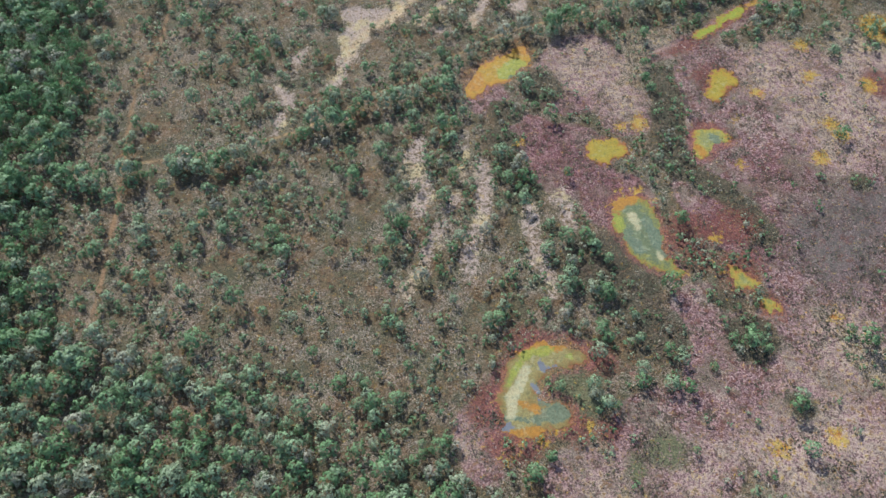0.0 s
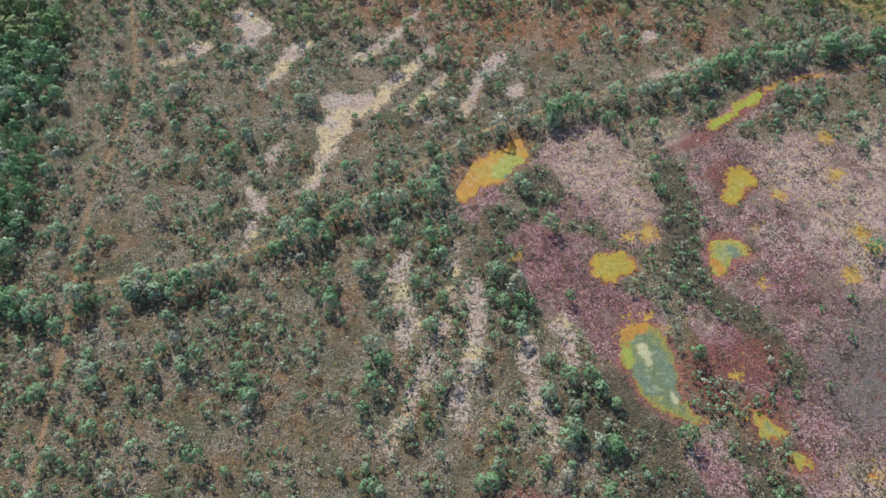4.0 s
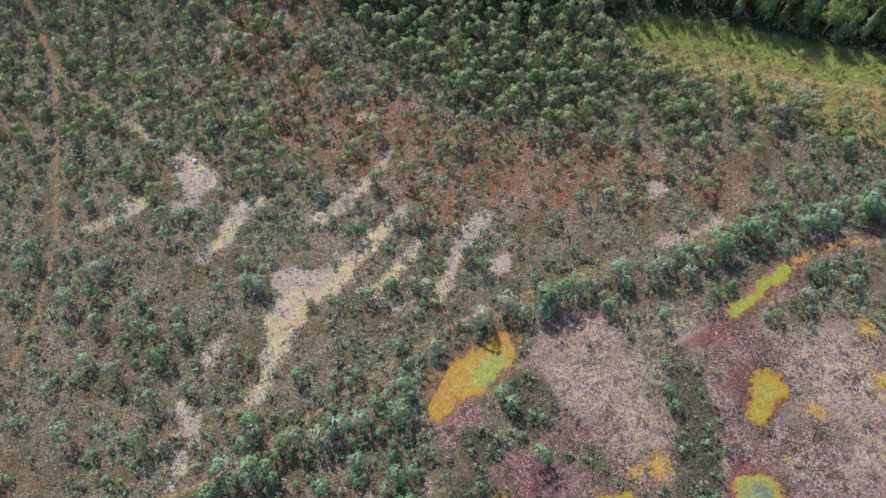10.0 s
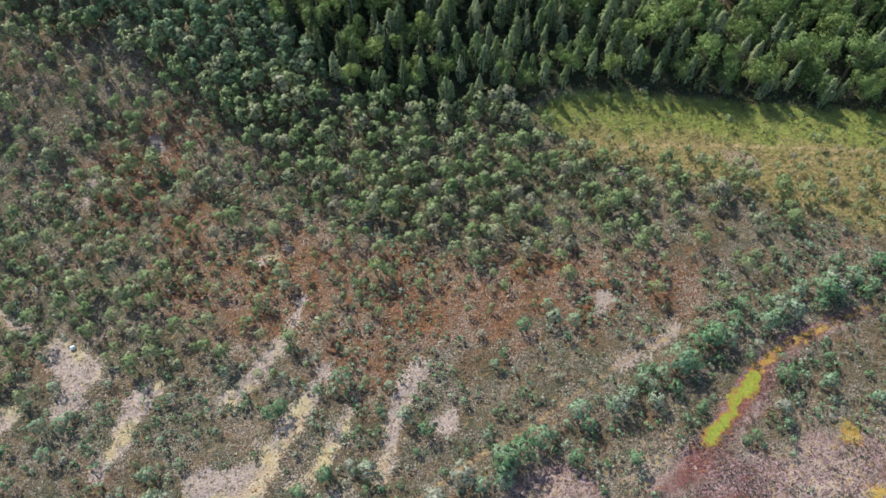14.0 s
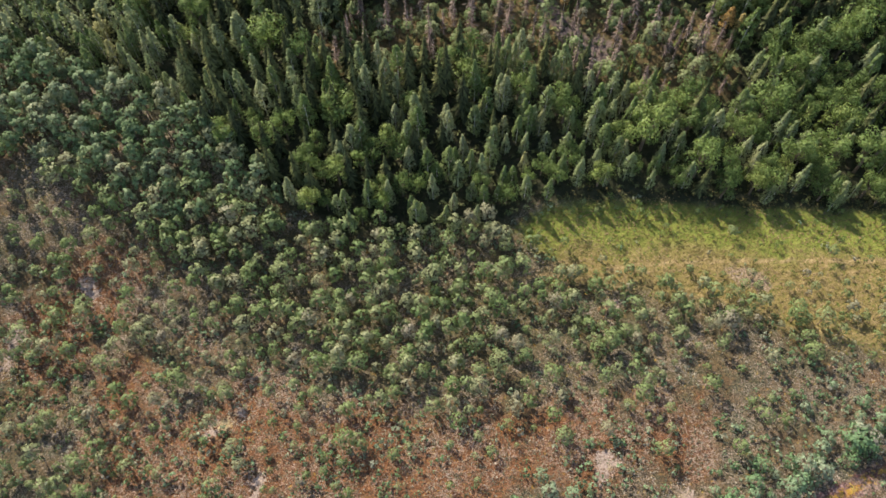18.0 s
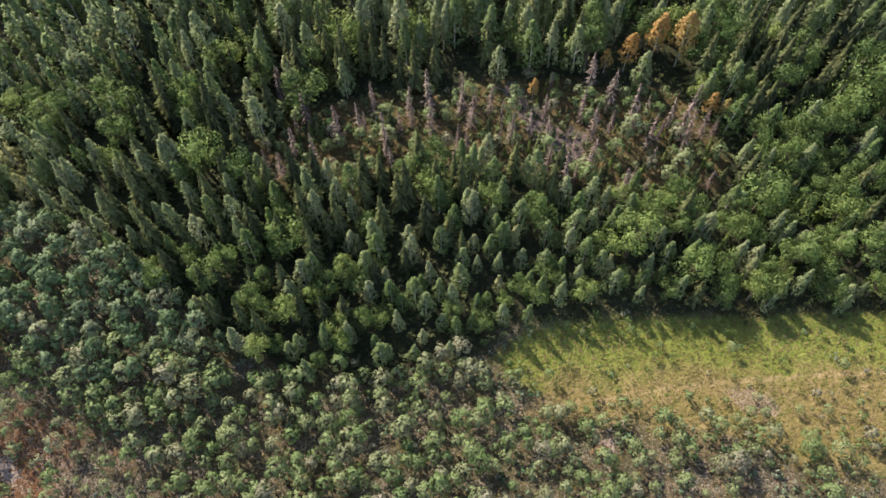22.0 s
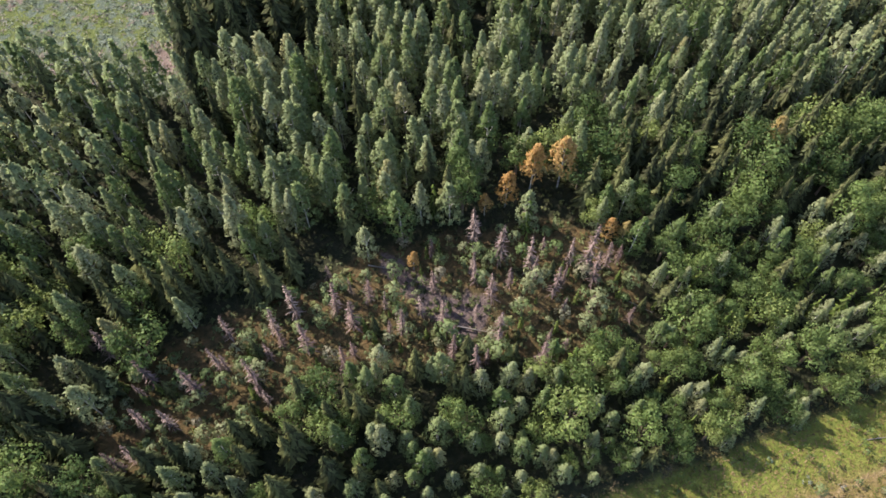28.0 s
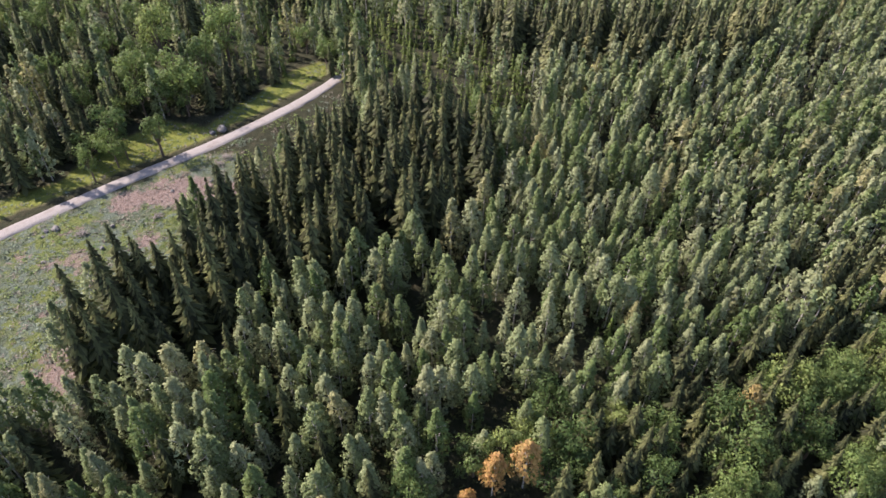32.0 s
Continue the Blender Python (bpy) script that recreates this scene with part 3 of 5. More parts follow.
def pool_material(name, rim, mid, core):
    """Mats of wet moss: a rim, a middle and a core, with patches of other mosses and open water."""
    g = Mat(name, 0.7)
    n2, n3, n5, n6 = g.noise(0.55, 4, 0.65), g.noise(2.6, 4, 0.65), g.noise(8.0, 2), g.noise(1.1, 4, 0.7)
    d = g.math("ADD", g.attr("depth"), g.math("ADD", g.math("MULTIPLY", g.math("SUBTRACT", n2, 0.5), 1.5), g.math("MULTIPLY", g.math("SUBTRACT", n3, 0.5), 0.6)))
    col = g.ramp(d, (0.0, rim), (0.30, mid), (0.72, core))
    rim_at = g.math("ADD", g.attr("depth"), g.math("ADD", g.math("MULTIPLY", g.math("SUBTRACT", n3, 0.5), 0.7), g.math("MULTIPLY", g.math("SUBTRACT", n2, 0.5), 0.9)))
    col = g.mix(g.step(rim_at, 0.14, 0.04, 0.0, 0.8), col, (0.15, 0.055, 0.026))
    for key, c in (("amber", (0.235, 0.105, 0.014)), ("lime", (0.16, 0.175, 0.030)), ("teal", (0.072, 0.096, 0.068)), ("cream", (0.27, 0.24, 0.15))):
        col = g.mix(g.math("MULTIPLY", g.masked(key, g.mix(0.6, n6, n3), 2.0, 0.16), 0.88), col, c)
    col = g.mix(g.step(n3, 0.44, 0.66, 0.0, 0.6), col, g.mix(1.0, col, (0.50, 0.47, 0.44), "MULTIPLY"))
    col = g.mix(g.step(n5, 0.52, 0.66, 0.0, 0.45), col, g.mix(1.0, col, (1.45, 1.4, 1.3), "MULTIPLY"))
    col = g.mix(g.step(n6, 0.50, 0.62, 0.0, 0.6), col, g.mix(1.0, col, (0.60, 0.74, 0.8), "MULTIPLY"))
    milk = g.step(g.noise(0.8, 5, 0.72), 0.52, 0.60, 0.0, 0.5)
    col = g.mix(g.math("MULTIPLY", milk, g.step(g.attr("depth"), 0.3, 0.8)), col, g.mix(0.5, col, (0.26, 0.27, 0.19)))
    speck = g.step(g.noise(3.6, 3, 0.7), 0.60, 0.66, 0.0, 0.6)
    col = g.mix(speck, col, (0.075, 0.045, 0.022))
    wet = g.masked("water", n3, 1.2, 0.12)
    # blue-grey base colour of the open water carries the reflected sky
    col = g.mix(wet, col, (0.10, 0.105, 0.125))
    g.put(g.p.inputs["Roughness"], g.math("SUBTRACT", 0.7, g.math("MULTIPLY", wet, 0.58)))
    g.bump(g.math("ADD", n3, g.math("MULTIPLY", n5, 0.4)), 0.6, 0.14)
    return g.done(col)


def leaf_material(name, *stops, glow=0.28, spread=0.55):
    """Foliage: one tint a tree, lighter and darker sprays within it, some light through the leaves."""
    g = Mat(name, 0.6)
    info = g.node("ObjectInfo").outputs["Random"]
    tint = g.math("FRACT", g.math("ADD", info, g.attr("tint")))
    col = g.ramp(tint, *stops)
    isl = g.node("NewGeometry").outputs["Random Per Island"]
    hsv = g.node("HueSaturation")
    g.put(hsv.inputs["Color"], col)
    g.put(hsv.inputs["Value"], g.step(isl, 0.0, 1.0, 1.0 - spread, 1.0 + spread))
    g.put(hsv.inputs["Hue"], g.step(g.math("FRACT", g.math("MULTIPLY", isl, 7.3)), 0, 1, 0.488, 0.512))
    g.done(hsv.outputs[0])
    tr, mx = g.node("BsdfTranslucent"), g.node("MixShader")
    g.put(tr.inputs[0], hsv.outputs[0])
    mx.inputs[0].default_value = glow
    g.t.links.new(g.p.outputs[0], mx.inputs[1]), g.t.links.new(tr.outputs[0], mx.inputs[2])
    g.t.links.new(mx.outputs[0], g.t.nodes["Material Output"].inputs[0])
    return g.m


def bark_material(name, a, b, scale=6.0):
    g = Mat(name, 0.9)
    n = g.noise(scale, 4)
    g.bump(n, 0.4, 0.03)
    return g.done(g.ramp(n, (0.35, a), (0.65, b)))


def gravel_material():
    g = Mat("road_gravel", 0.95)
    n, f = g.noise(0.5, 4), g.noise(6.0, 3)
    col = g.ramp(f, (0.3, (0.20, 0.185, 0.18)), (0.7, (0.30, 0.285, 0.275)))
    g.bump(f, 0.4, 0.04)
    return g.done(g.mix(g.step(n, 0.5, 0.7, 0, 0.5), col, (0.18, 0.155, 0.135)))


def stone_material():
    g = Mat("granite", 0.9)
    n, f = g.noise(1.5, 4), g.noise(9.0, 3)
    g.bump(f, 0.5, 0.05)
    return g.done(g.mix(g.step(n, 0.45, 0.65), g.ramp(f, (0.3, (0.14, 0.135, 0.135)), (0.7, (0.25, 0.24, 0.235))), (0.09, 0.09, 0.08)))


GROUND = ground_material()
PINE_LEAF = leaf_material("pine_needles", (0.0, (0.092, 0.170, 0.078)), (0.35, (0.128, 0.212, 0.110)), (0.7, (0.175, 0.245, 0.155)), (0.9, (0.220, 0.250, 0.180)), (1.0, (0.225, 0.220, 0.185)), glow=0.3, spread=0.25)
SPRUCE_LEAF = leaf_material("spruce_needles", (0.0, (0.054, 0.066, 0.028)), (0.5, (0.086, 0.098, 0.040)), (1.0, (0.130, 0.142, 0.056)), glow=0.4, spread=0.65)
YOUNG_SPRUCE_LEAF = leaf_material("bright_spruce_needles", (0.0, (0.10, 0.15, 0.034)), (0.5, (0.13, 0.18, 0.044)), (1.0, (0.155, 0.20, 0.055)), glow=0.45)
BIRCH_LEAF = leaf_material("birch_leaves", (0.0, (0.108, 0.165, 0.054)), (0.3, (0.174, 0.224, 0.096)), (0.6, (0.216, 0.262, 0.134)), (0.94, (0.258, 0.287, 0.160)), (1.0, (0.270, 0.260, 0.115)), glow=0.4, spread=0.26)
BROAD_LEAF = leaf_material("broad_leaves", (0.0, (0.080, 0.132, 0.043)), (0.4, (0.130, 0.188, 0.062)), (0.75, (0.154, 0.222, 0.070)), (1.0, (0.195, 0.245, 0.078)), glow=0.45, spread=0.35)
WEST_LEAF = leaf_material("deep_green_leaves", (0.0, (0.058, 0.140, 0.060)), (0.5, (0.085, 0.175, 0.075)), (1.0, (0.125, 0.205, 0.100)), glow=0.4, spread=0.35)
OLIVE_PINE_LEAF = leaf_material("olive_pine_needles", (0.0, (0.112, 0.168, 0.062)), (0.4, (0.160, 0.208, 0.090)), (0.75, (0.192, 0.226, 0.112)), (0.9, (0.212, 0.220, 0.134)), (1.0, (0.214, 0.196, 0.148)), glow=0.3, spread=0.18)
DEEP_PINE_LEAF = leaf_material("blue_green_needles", (0.0, (0.082, 0.138, 0.062)), (0.4, (0.122, 0.180, 0.090)), (0.8, (0.160, 0.208, 0.122)), (1.0, (0.190, 0.205, 0.125)), glow=0.3, spread=0.22)
GOLD_LEAF = leaf_material("golden_leaves", (0.0, (0.40, 0.235, 0.080)), (0.5, (0.40, 0.265, 0.105)), (1.0, (0.33, 0.27, 0.11)), glow=0.45, spread=0.3)
DEAD_TWIG = leaf_material("dead_twigs", (0.0, (0.098, 0.064, 0.060)), (0.5, (0.140, 0.096, 0.089)), (1.0, (0.175, 0.130, 0.118)), glow=0.0)
HEATH_LEAF = leaf_material("heath_sprigs", (0.0, (0.026, 0.033, 0.019)), (0.3, (0.060, 0.072, 0.042)), (0.5, (0.064, 0.054, 0.032)), (0.68, (0.108, 0.062, 0.034)), (0.82, (0.090, 0.076, 0.050)), (1.0, (0.185, 0.165, 0.138)), glow=0.0, spread=0.7)
DARK_HEATH = leaf_material("dark_heather", (0.0, (0.022, 0.026, 0.016)), (0.4, (0.042, 0.038, 0.024)), (0.75, (0.065, 0.046, 0.034)), (1.0, (0.088, 0.062, 0.046)), glow=0.0, spread=0.4)
PINK_LEAF = leaf_material("red_peat_moss", (0.0, (0.040, 0.019, 0.020)), (0.3, (0.088, 0.044, 0.046)), (0.6, (0.135, 0.078, 0.080)), (0.85, (0.165, 0.110, 0.108)), (1.0, (0.25, 0.195, 0.172)), glow=0.0, spread=0.4)
GRASS_LEAF = leaf_material("grass_blades", (0.0, (0.105, 0.135, 0.028)), (0.4, (0.15, 0.125, 0.044)), (0.7, (0.195, 0.148, 0.066)), (1.0, (0.24, 0.18, 0.10)), glow=0.25, spread=0.3)
HERB_LEAF = leaf_material("herb_leaves", (0.0, (0.058, 0.110, 0.026)), (0.3, (0.120, 0.160, 0.042)), (0.5, (0.100, 0.145, 0.082)), (0.75, (0.125, 0.160, 0.122)), (1.0, (0.17, 0.140, 0.115)), glow=0.2, spread=0.5)
PINE_BARK = bark_material("pine_bark", (0.10, 0.075, 0.06), (0.19, 0.145, 0.115))
SPRUCE_BARK = bark_material("spruce_bark", (0.09, 0.07, 0.055), (0.17, 0.13, 0.11))
BIRCH_BARK = bark_material("birch_bark", (0.18, 0.17, 0.16), (0.62, 0.60, 0.57), 3.0)
GREY_WOOD = bark_material("weathered_wood", (0.13, 0.115, 0.105), (0.25, 0.23, 0.215))
GRAVEL, STONE = gravel_material(), stone_material()


# ---- mesh helpers ----
def np_mesh(name, verts, tris, attrs=None, smooth=False, normals=None):
    """A mesh of triangles (or quads) from arrays; normals round off a crown's shading."""
    verts, tris = np.asarray(verts, np.float32), np.asarray(tris, np.int32)
    me, k = bpy.data.meshes.new(name), tris.shape[1]
    me.vertices.add(len(verts))
    me.vertices.foreach_set("co", verts.ravel())
    me.loops.add(tris.size)
    me.loops.foreach_set("vertex_index", tris.ravel())
    me.polygons.add(len(tris))
    me.polygons.foreach_set("loop_start", np.arange(0, tris.size, k, dtype=np.int32))
    if smooth:
        me.polygons.foreach_set("use_smooth", np.ones(len(tris), bool))
    for key, val in (attrs or {}).items():
        a = me.attributes.new(key, "FLOAT", "POINT")
        a.data.foreach_set("value", np.asarray(val, np.float32))
    if normals is not None:
        me.polygons.foreach_set("use_smooth", np.ones(len(tris), bool))
        a = me.attributes.new("custom_normal", "FLOAT_VECTOR", "POINT")
        a.data.foreach_set("vector", np.asarray(normals, np.float32).ravel())
    me.update(calc_edges=True)
    me.validate()
    return me


def part(name, data, material, parent=None, label=""):
    ob = new(name, data)
    if not data.materials:
        data.materials.append(material)
    if parent is not None:
        ob.parent = parent
    return tagged(ob, label)


def bm_mesh(name, bm, smooth=False):
    me = bpy.data.meshes.new(name)
    if smooth:
        for f in bm.faces:
            f.smooth = True
    bm.to_mesh(me)
    bm.free()
    return me


# ---- ground ----
def axis(lo, hi, fine_lo, fine_hi, fine, mid):
    a = np.concatenate([np.arange(lo, fine_lo, mid), np.arange(fine_lo, fine_hi, fine), np.arange(fine_hi, hi + mid, mid)])
    out = np.array([60, 160, 400, 1000, 3000.0])
    return np.concatenate([a[0] - out[::-1], a, a[-1] + out])


gx, gy = axis(-140, 340, -112, 116, 0.9, 3.0), axis(-20, 480, 15, 215, 0.9, 2.6)
X, Y = np.meshgrid(gx, gy)
far = soft(np.maximum(np.maximum(-140 - X, X - 340), np.maximum(-20 - Y, Y - 480)) - 60, 40)
Z = height(X, Y) + bumps(X, Y) * far
nx, ny = len(gx), len(gy)
idx = np.arange(nx * ny).reshape(ny, nx)
quads = np.stack([idx[:-1, :-1], idx[:-1, 1:], idx[1:, 1:], idx[1:, :-1]], -1).reshape(-1, 4)
cover = {k: v.ravel() for k, v in zones(X, Y).items()}
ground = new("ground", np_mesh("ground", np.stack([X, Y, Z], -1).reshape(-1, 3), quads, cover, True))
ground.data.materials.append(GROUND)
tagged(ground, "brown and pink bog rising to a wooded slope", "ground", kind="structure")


# ---- pools ----
def pool(field, label, material, step=0.22, lift=0.05):
    pts = np.array(field)
    r = pts[:, 2].max() + 2
    xs, ys = np.arange(pts[:, 0].min() - r, pts[:, 0].max() + r, step), np.arange(pts[:, 1].min() - r, pts[:, 1].max() + r, step)
    x, y = np.meshgrid(xs, ys)

    def d_of(u, v):
        return chain(u, v, field) - 0.25 + (vnoise(u, v, 2.4, 31, 3) - 0.5) * 2.2 + (vnoise(u, v, 0.8, 32, 3) - 0.5) * 2.0

    d = d_of(x, y)
    e = 0.05
    dx, dy = (d_of(x + e, y) - d) / e, (d_of(x, y + e) - d) / e
    n2 = np.maximum(dx * dx + dy * dy, 0.3)
    out = (d > 0) & (d < step * 1.5)
    x, y = np.where(out, x - d * dx / n2, x), np.where(out, y - d * dy / n2, y)
    ok = d < step * 1.45
    ii = np.arange(x.size).reshape(x.shape)
    cell = ok[:-1, :-1] & ok[:-1, 1:] & ok[1:, 1:] & ok[1:, :-1]
    q = np.stack([ii[:-1, :-1], ii[:-1, 1:], ii[1:, 1:], ii[1:, :-1]], -1)[cell]
    used = np.unique(q)
    remap = np.zeros(x.size, np.int32)
    remap[used] = np.arange(len(used))
    depth = np.clip(-d / 3.0, 0, 1).ravel()[used]
    zz = height(x, y) + lift + (vnoise(x, y, 0.8, 33) - 0.5) * 0.06 - 0.12 * (d > 0)
    v = np.stack([x, y, zz], -1).reshape(-1, 3)[used]
    marks = {k: soft(np.min([chain(v[:, 0], v[:, 1], c) for c in p], axis=0) + (vnoise(v[:, 0], v[:, 1], 1.2, 35, 3) - 0.5) * 1.5, 0.7)
             for k, p in (("cream", CREAM), ("teal", TEAL), ("amber", AMBER), ("lime", LIME), ("water", WATER))}
    marks["depth"] = depth
    root = new("bog_pool")
    tagged(root, label, "bog pool", "pools in the bog")
    faces = remap[q]
    outer = depth[faces].mean(1) < 0.15
    for nm, lb, fs in (("moss_rim", "orange-brown moss rim", faces[outer]), ("moss_mat", "wet floating moss", faces[~outer])):
        keep_v, inv = np.unique(fs, return_inverse=True)
        me = np_mesh(nm, v[keep_v], inv.reshape(fs.shape), {k: a[keep_v] for k, a in marks.items()}, True)
        part(nm, me, material, root, lb)
    return root


CREAM = [[(14.4, 42.0, 0.7), (13.2, 39.4, 1.0), (11.6, 36.5, 1.0), (11.2, 33.8, 0.6)], [(36.7, 73.1, 1.0), (37.4, 70.6, 0.6)], [(40.3, 64.8, 0.4), (40.8, 63.6, 0.3)]]
TEAL = [[(19.0, 34.2, 1.9), (17.2, 33.6, 1.2)], [(10.4, 33.4, 0.3), (13.8, 32.7, 0.5), (17.2, 33.4, 0.8)], [(15.6, 39.0, 0.5), (17.1, 36.0, 0.9)], [(56.4, 92.5, 1.2), (57, 91.4, 0.8)], [(39.2, 72.0, 0.9), (40.4, 69.0, 1.5), (41.2, 64.5, 0.9)], [(35.2, 69.0, 1.0), (37.0, 65.4, 1.3)], [(15.2, 109.9, 0.6), (14.6, 109.4, 0.6)]]
AMBER = [[(12.7, 36.0, 0.6), (16.4, 33.9, 0.6)], [(13.2, 45.0, 0.8), (16.8, 46.0, 1.2), (21.1, 46.2, 1.0)], [(10.6, 30.6, 0.8), (13.7, 31.2, 0.8), (16.6, 30.6, 0.8)], [(34.2, 75.5, 1.3), (37.5, 77.4, 1.2)], [(53.2, 88.5, 1.0), (52.8, 90.2, 0.6)], [(7.0, 107.7, 2.2), (7.6, 110.4, 1.4)], [(18, 118, 1.6), (17.6, 119, 1.0)]]
LIME = [[(11.0, 39.0, 0.5), (12.6, 42.3, 0.7), (14.5, 44.6, 0.8), (18.5, 45.2, 0.5)], [(21.9, 43.8, 0.7), (22.2, 43.6, 0.5)], [(13.7, 110.9, 2.0), (16.9, 114.2, 1.7)], [(33.6, 72.6, 0.9), (34.6, 68.4, 0.8)]]
WATER = [[(16.5, 43.1, 0.35), (17.5, 41.4, 0.5), (19.3, 42.3, 0.4)], [(10.0, 31.8, 0.55), (12.0, 31.7, 0.3)], [(15.0, 39.2, 0.35), (16.4, 36.8, 0.4)]]

M_AMBER = pool_material("amber_moss", (0.20, 0.095, 0.015), (0.25, 0.13, 0.012), (0.22, 0.13, 0.015))
M_YELLOW = pool_material("yellow_moss", (0.19, 0.085, 0.014), (0.205, 0.142, 0.014), (0.185, 0.145, 0.018))
M_OLIVE = pool_material("olive_moss", (0.22, 0.11, 0.015), (0.18, 0.155, 0.03), (0.14, 0.14, 0.05))
M_GREEN = pool_material("green_water_moss", (0.17, 0.10, 0.018), (0.13, 0.125, 0.03), (0.075, 0.092, 0.05))
M_CRESC = pool_material("mixed_moss", (0.13, 0.062, 0.022), (0.13, 0.092, 0.030), (0.15, 0.125, 0.05))
M_LIME = pool_material("lime_moss", (0.19, 0.11, 0.02), (0.165, 0.175, 0.018), (0.155, 0.18, 0.02))
pool(POOLS["amber"], "amber and green mossy pool at the bog edge", M_AMBER)
pool(POOLS["yellow"], "bright yellow mossy pool among pink peat moss", M_YELLOW)
pool(POOLS["kidney"], "olive kidney-shaped pool with orange rim", M_OLIVE)
pool(POOLS["wedge"], "small yellow mossy hollow with red moss beside it", M_YELLOW)
pool(POOLS["green"], "grey-green wet pool with yellow moss rim", M_GREEN)
pool(POOLS["crescent"], "crescent pool with pale, amber and green moss", M_CRESC)
pool(POOLS["ditch"], "narrow lime green mossy ditch", M_LIME)
pool(POOLS["small"], "small olive pool with orange rim", M_OLIVE)
pool(POOLS["round"], "small round yellow-green pool", M_OLIVE)


# ---- road ----
def ribbon(pts, half, lift, rise=0.06):
    """A cambered strip along a line on the land."""
    p = np.array(pts, float)
    s = np.concatenate([[0], np.cumsum(np.hypot(*np.diff(p, axis=0).T))])
    t = np.arange(0, s[-1], 1.5)
    cx, cy = np.interp(t, s, p[:, 0]), np.interp(t, s, p[:, 1])
    k = np.ones(9) / 9
    cx[4:-4], cy[4:-4] = np.convolve(cx, k, "valid"), np.convolve(cy, k, "valid")
    tx, ty = np.gradient(cx), np.gradient(cy)
    l = np.hypot(tx, ty)
    rows = []
    for o, dz in ((-1.25, -0.35), (-1, 0.0), (-0.5, rise), (0, rise * 1.3), (0.5, rise), (1, 0.0), (1.25, -0.35)):
        w = half * o + (vnoise(cx, cy, 3.0, 41 + int(o * 4)) - 0.5) * 0.4
        rows.append(np.stack([cx - ty / l * w, cy + tx / l * w, height(cx, cy) + lift + dz], -1))
    v = np.stack(rows, 1)
    n, m = v.shape[:2]
    ii = np.arange(n * m).reshape(n, m)
    return v.reshape(-1, 3), np.stack([ii[:-1, :-1], ii[1:, :-1], ii[1:, 1:], ii[:-1, 1:]], -1).reshape(-1, 4)


road = new("road", np_mesh("road", *ribbon(ROAD, 1.4, 0.22), None, True))
road.data.materials.append(GRAVEL)
tagged(road, "pale grey gravel forest road", "road", kind="structure")


# ---- trees: shapes ----
def tube(path, radii, sides=5):
    v, f = [], []
    for k, (c, r) in enumerate(zip(path, radii)):
        for a in range(sides):
            w = 2 * math.pi * a / sides
            v.append((c[0] + r * math.cos(w), c[1] + r * math.sin(w), c[2]))
    for k in range(len(path) - 1):
        for a in range(sides):
            i, j = k * sides + a, k * sides + (a + 1) % sides
            f += [(i, j, j + sides), (i, j + sides, i + sides)]
    return np.array(v), np.array(f)


def join(pieces):
    vs, fs, ns, n = [], [], [], 0
    for v, f, *m in pieces:
        vs.append(v), fs.append(f + n), ns.extend(m)
        n += len(v)
    return (np.concatenate(vs), np.concatenate(fs), np.concatenate(ns)) if ns else (np.concatenate(vs), np.concatenate(fs))


def rounded(v, f, d, keep=0.27):
    """Triangles turned outwards along d, with normals between d and their own."""
    t = v[f]
    g = np.cross(t[:, 1] - t[:, 0], t[:, 2] - t[:, 0])
    g /= np.linalg.norm(g, axis=1)[:, None] + 1e-9
    back = (g * d).sum(1) < 0
    f = np.where(back[:, None], f[:, ::-1], f)
    g = np.where(back[:, None], -g, g)
    m = keep * g + (1 - keep) * d / (np.linalg.norm(d, axis=1)[:, None] + 1e-9)
    m /= np.linalg.norm(m, axis=1)[:, None] + 1e-9
    return v, f, np.repeat(m, 3, axis=0)


def sprays(centres, normals, size, r, stretch=1.25, up=0.0, keep=0.27):
    """Leaf sprays: small three-cornered tufts at the centres, facing about along the normals."""
    n = len(centres)
    nn = normals + r.normal(0, 0.42, (n, 3)) + [0, 0, up]
    nn /= np.linalg.norm(nn, axis=1)[:, None] + 1e-9
    a = np.cross(nn, r.normal(0, 1, (n, 3)))
    a /= np.linalg.norm(a, axis=1)[:, None] + 1e-9
    b = np.cross(nn, a)
    s = (size * r.uniform(0.6, 1.4, n))[:, None]
    v = np.stack([centres - a * s * stretch - nn * s * 0.2, centres + b * s * 1.1 + nn * s * 0.2, centres + a * s * stretch - nn * s * 0.2], 1)
    v += r.normal(0, 0.15, v.shape) * s[:, :, None]
    return rounded(v.reshape(-1, 3), np.arange(n * 3).reshape(n, 3), normals, keep)


def ball(n, r):
    d = r.normal(0, 1, (n, 3))
    return d / np.linalg.norm(d, axis=1)[:, None]


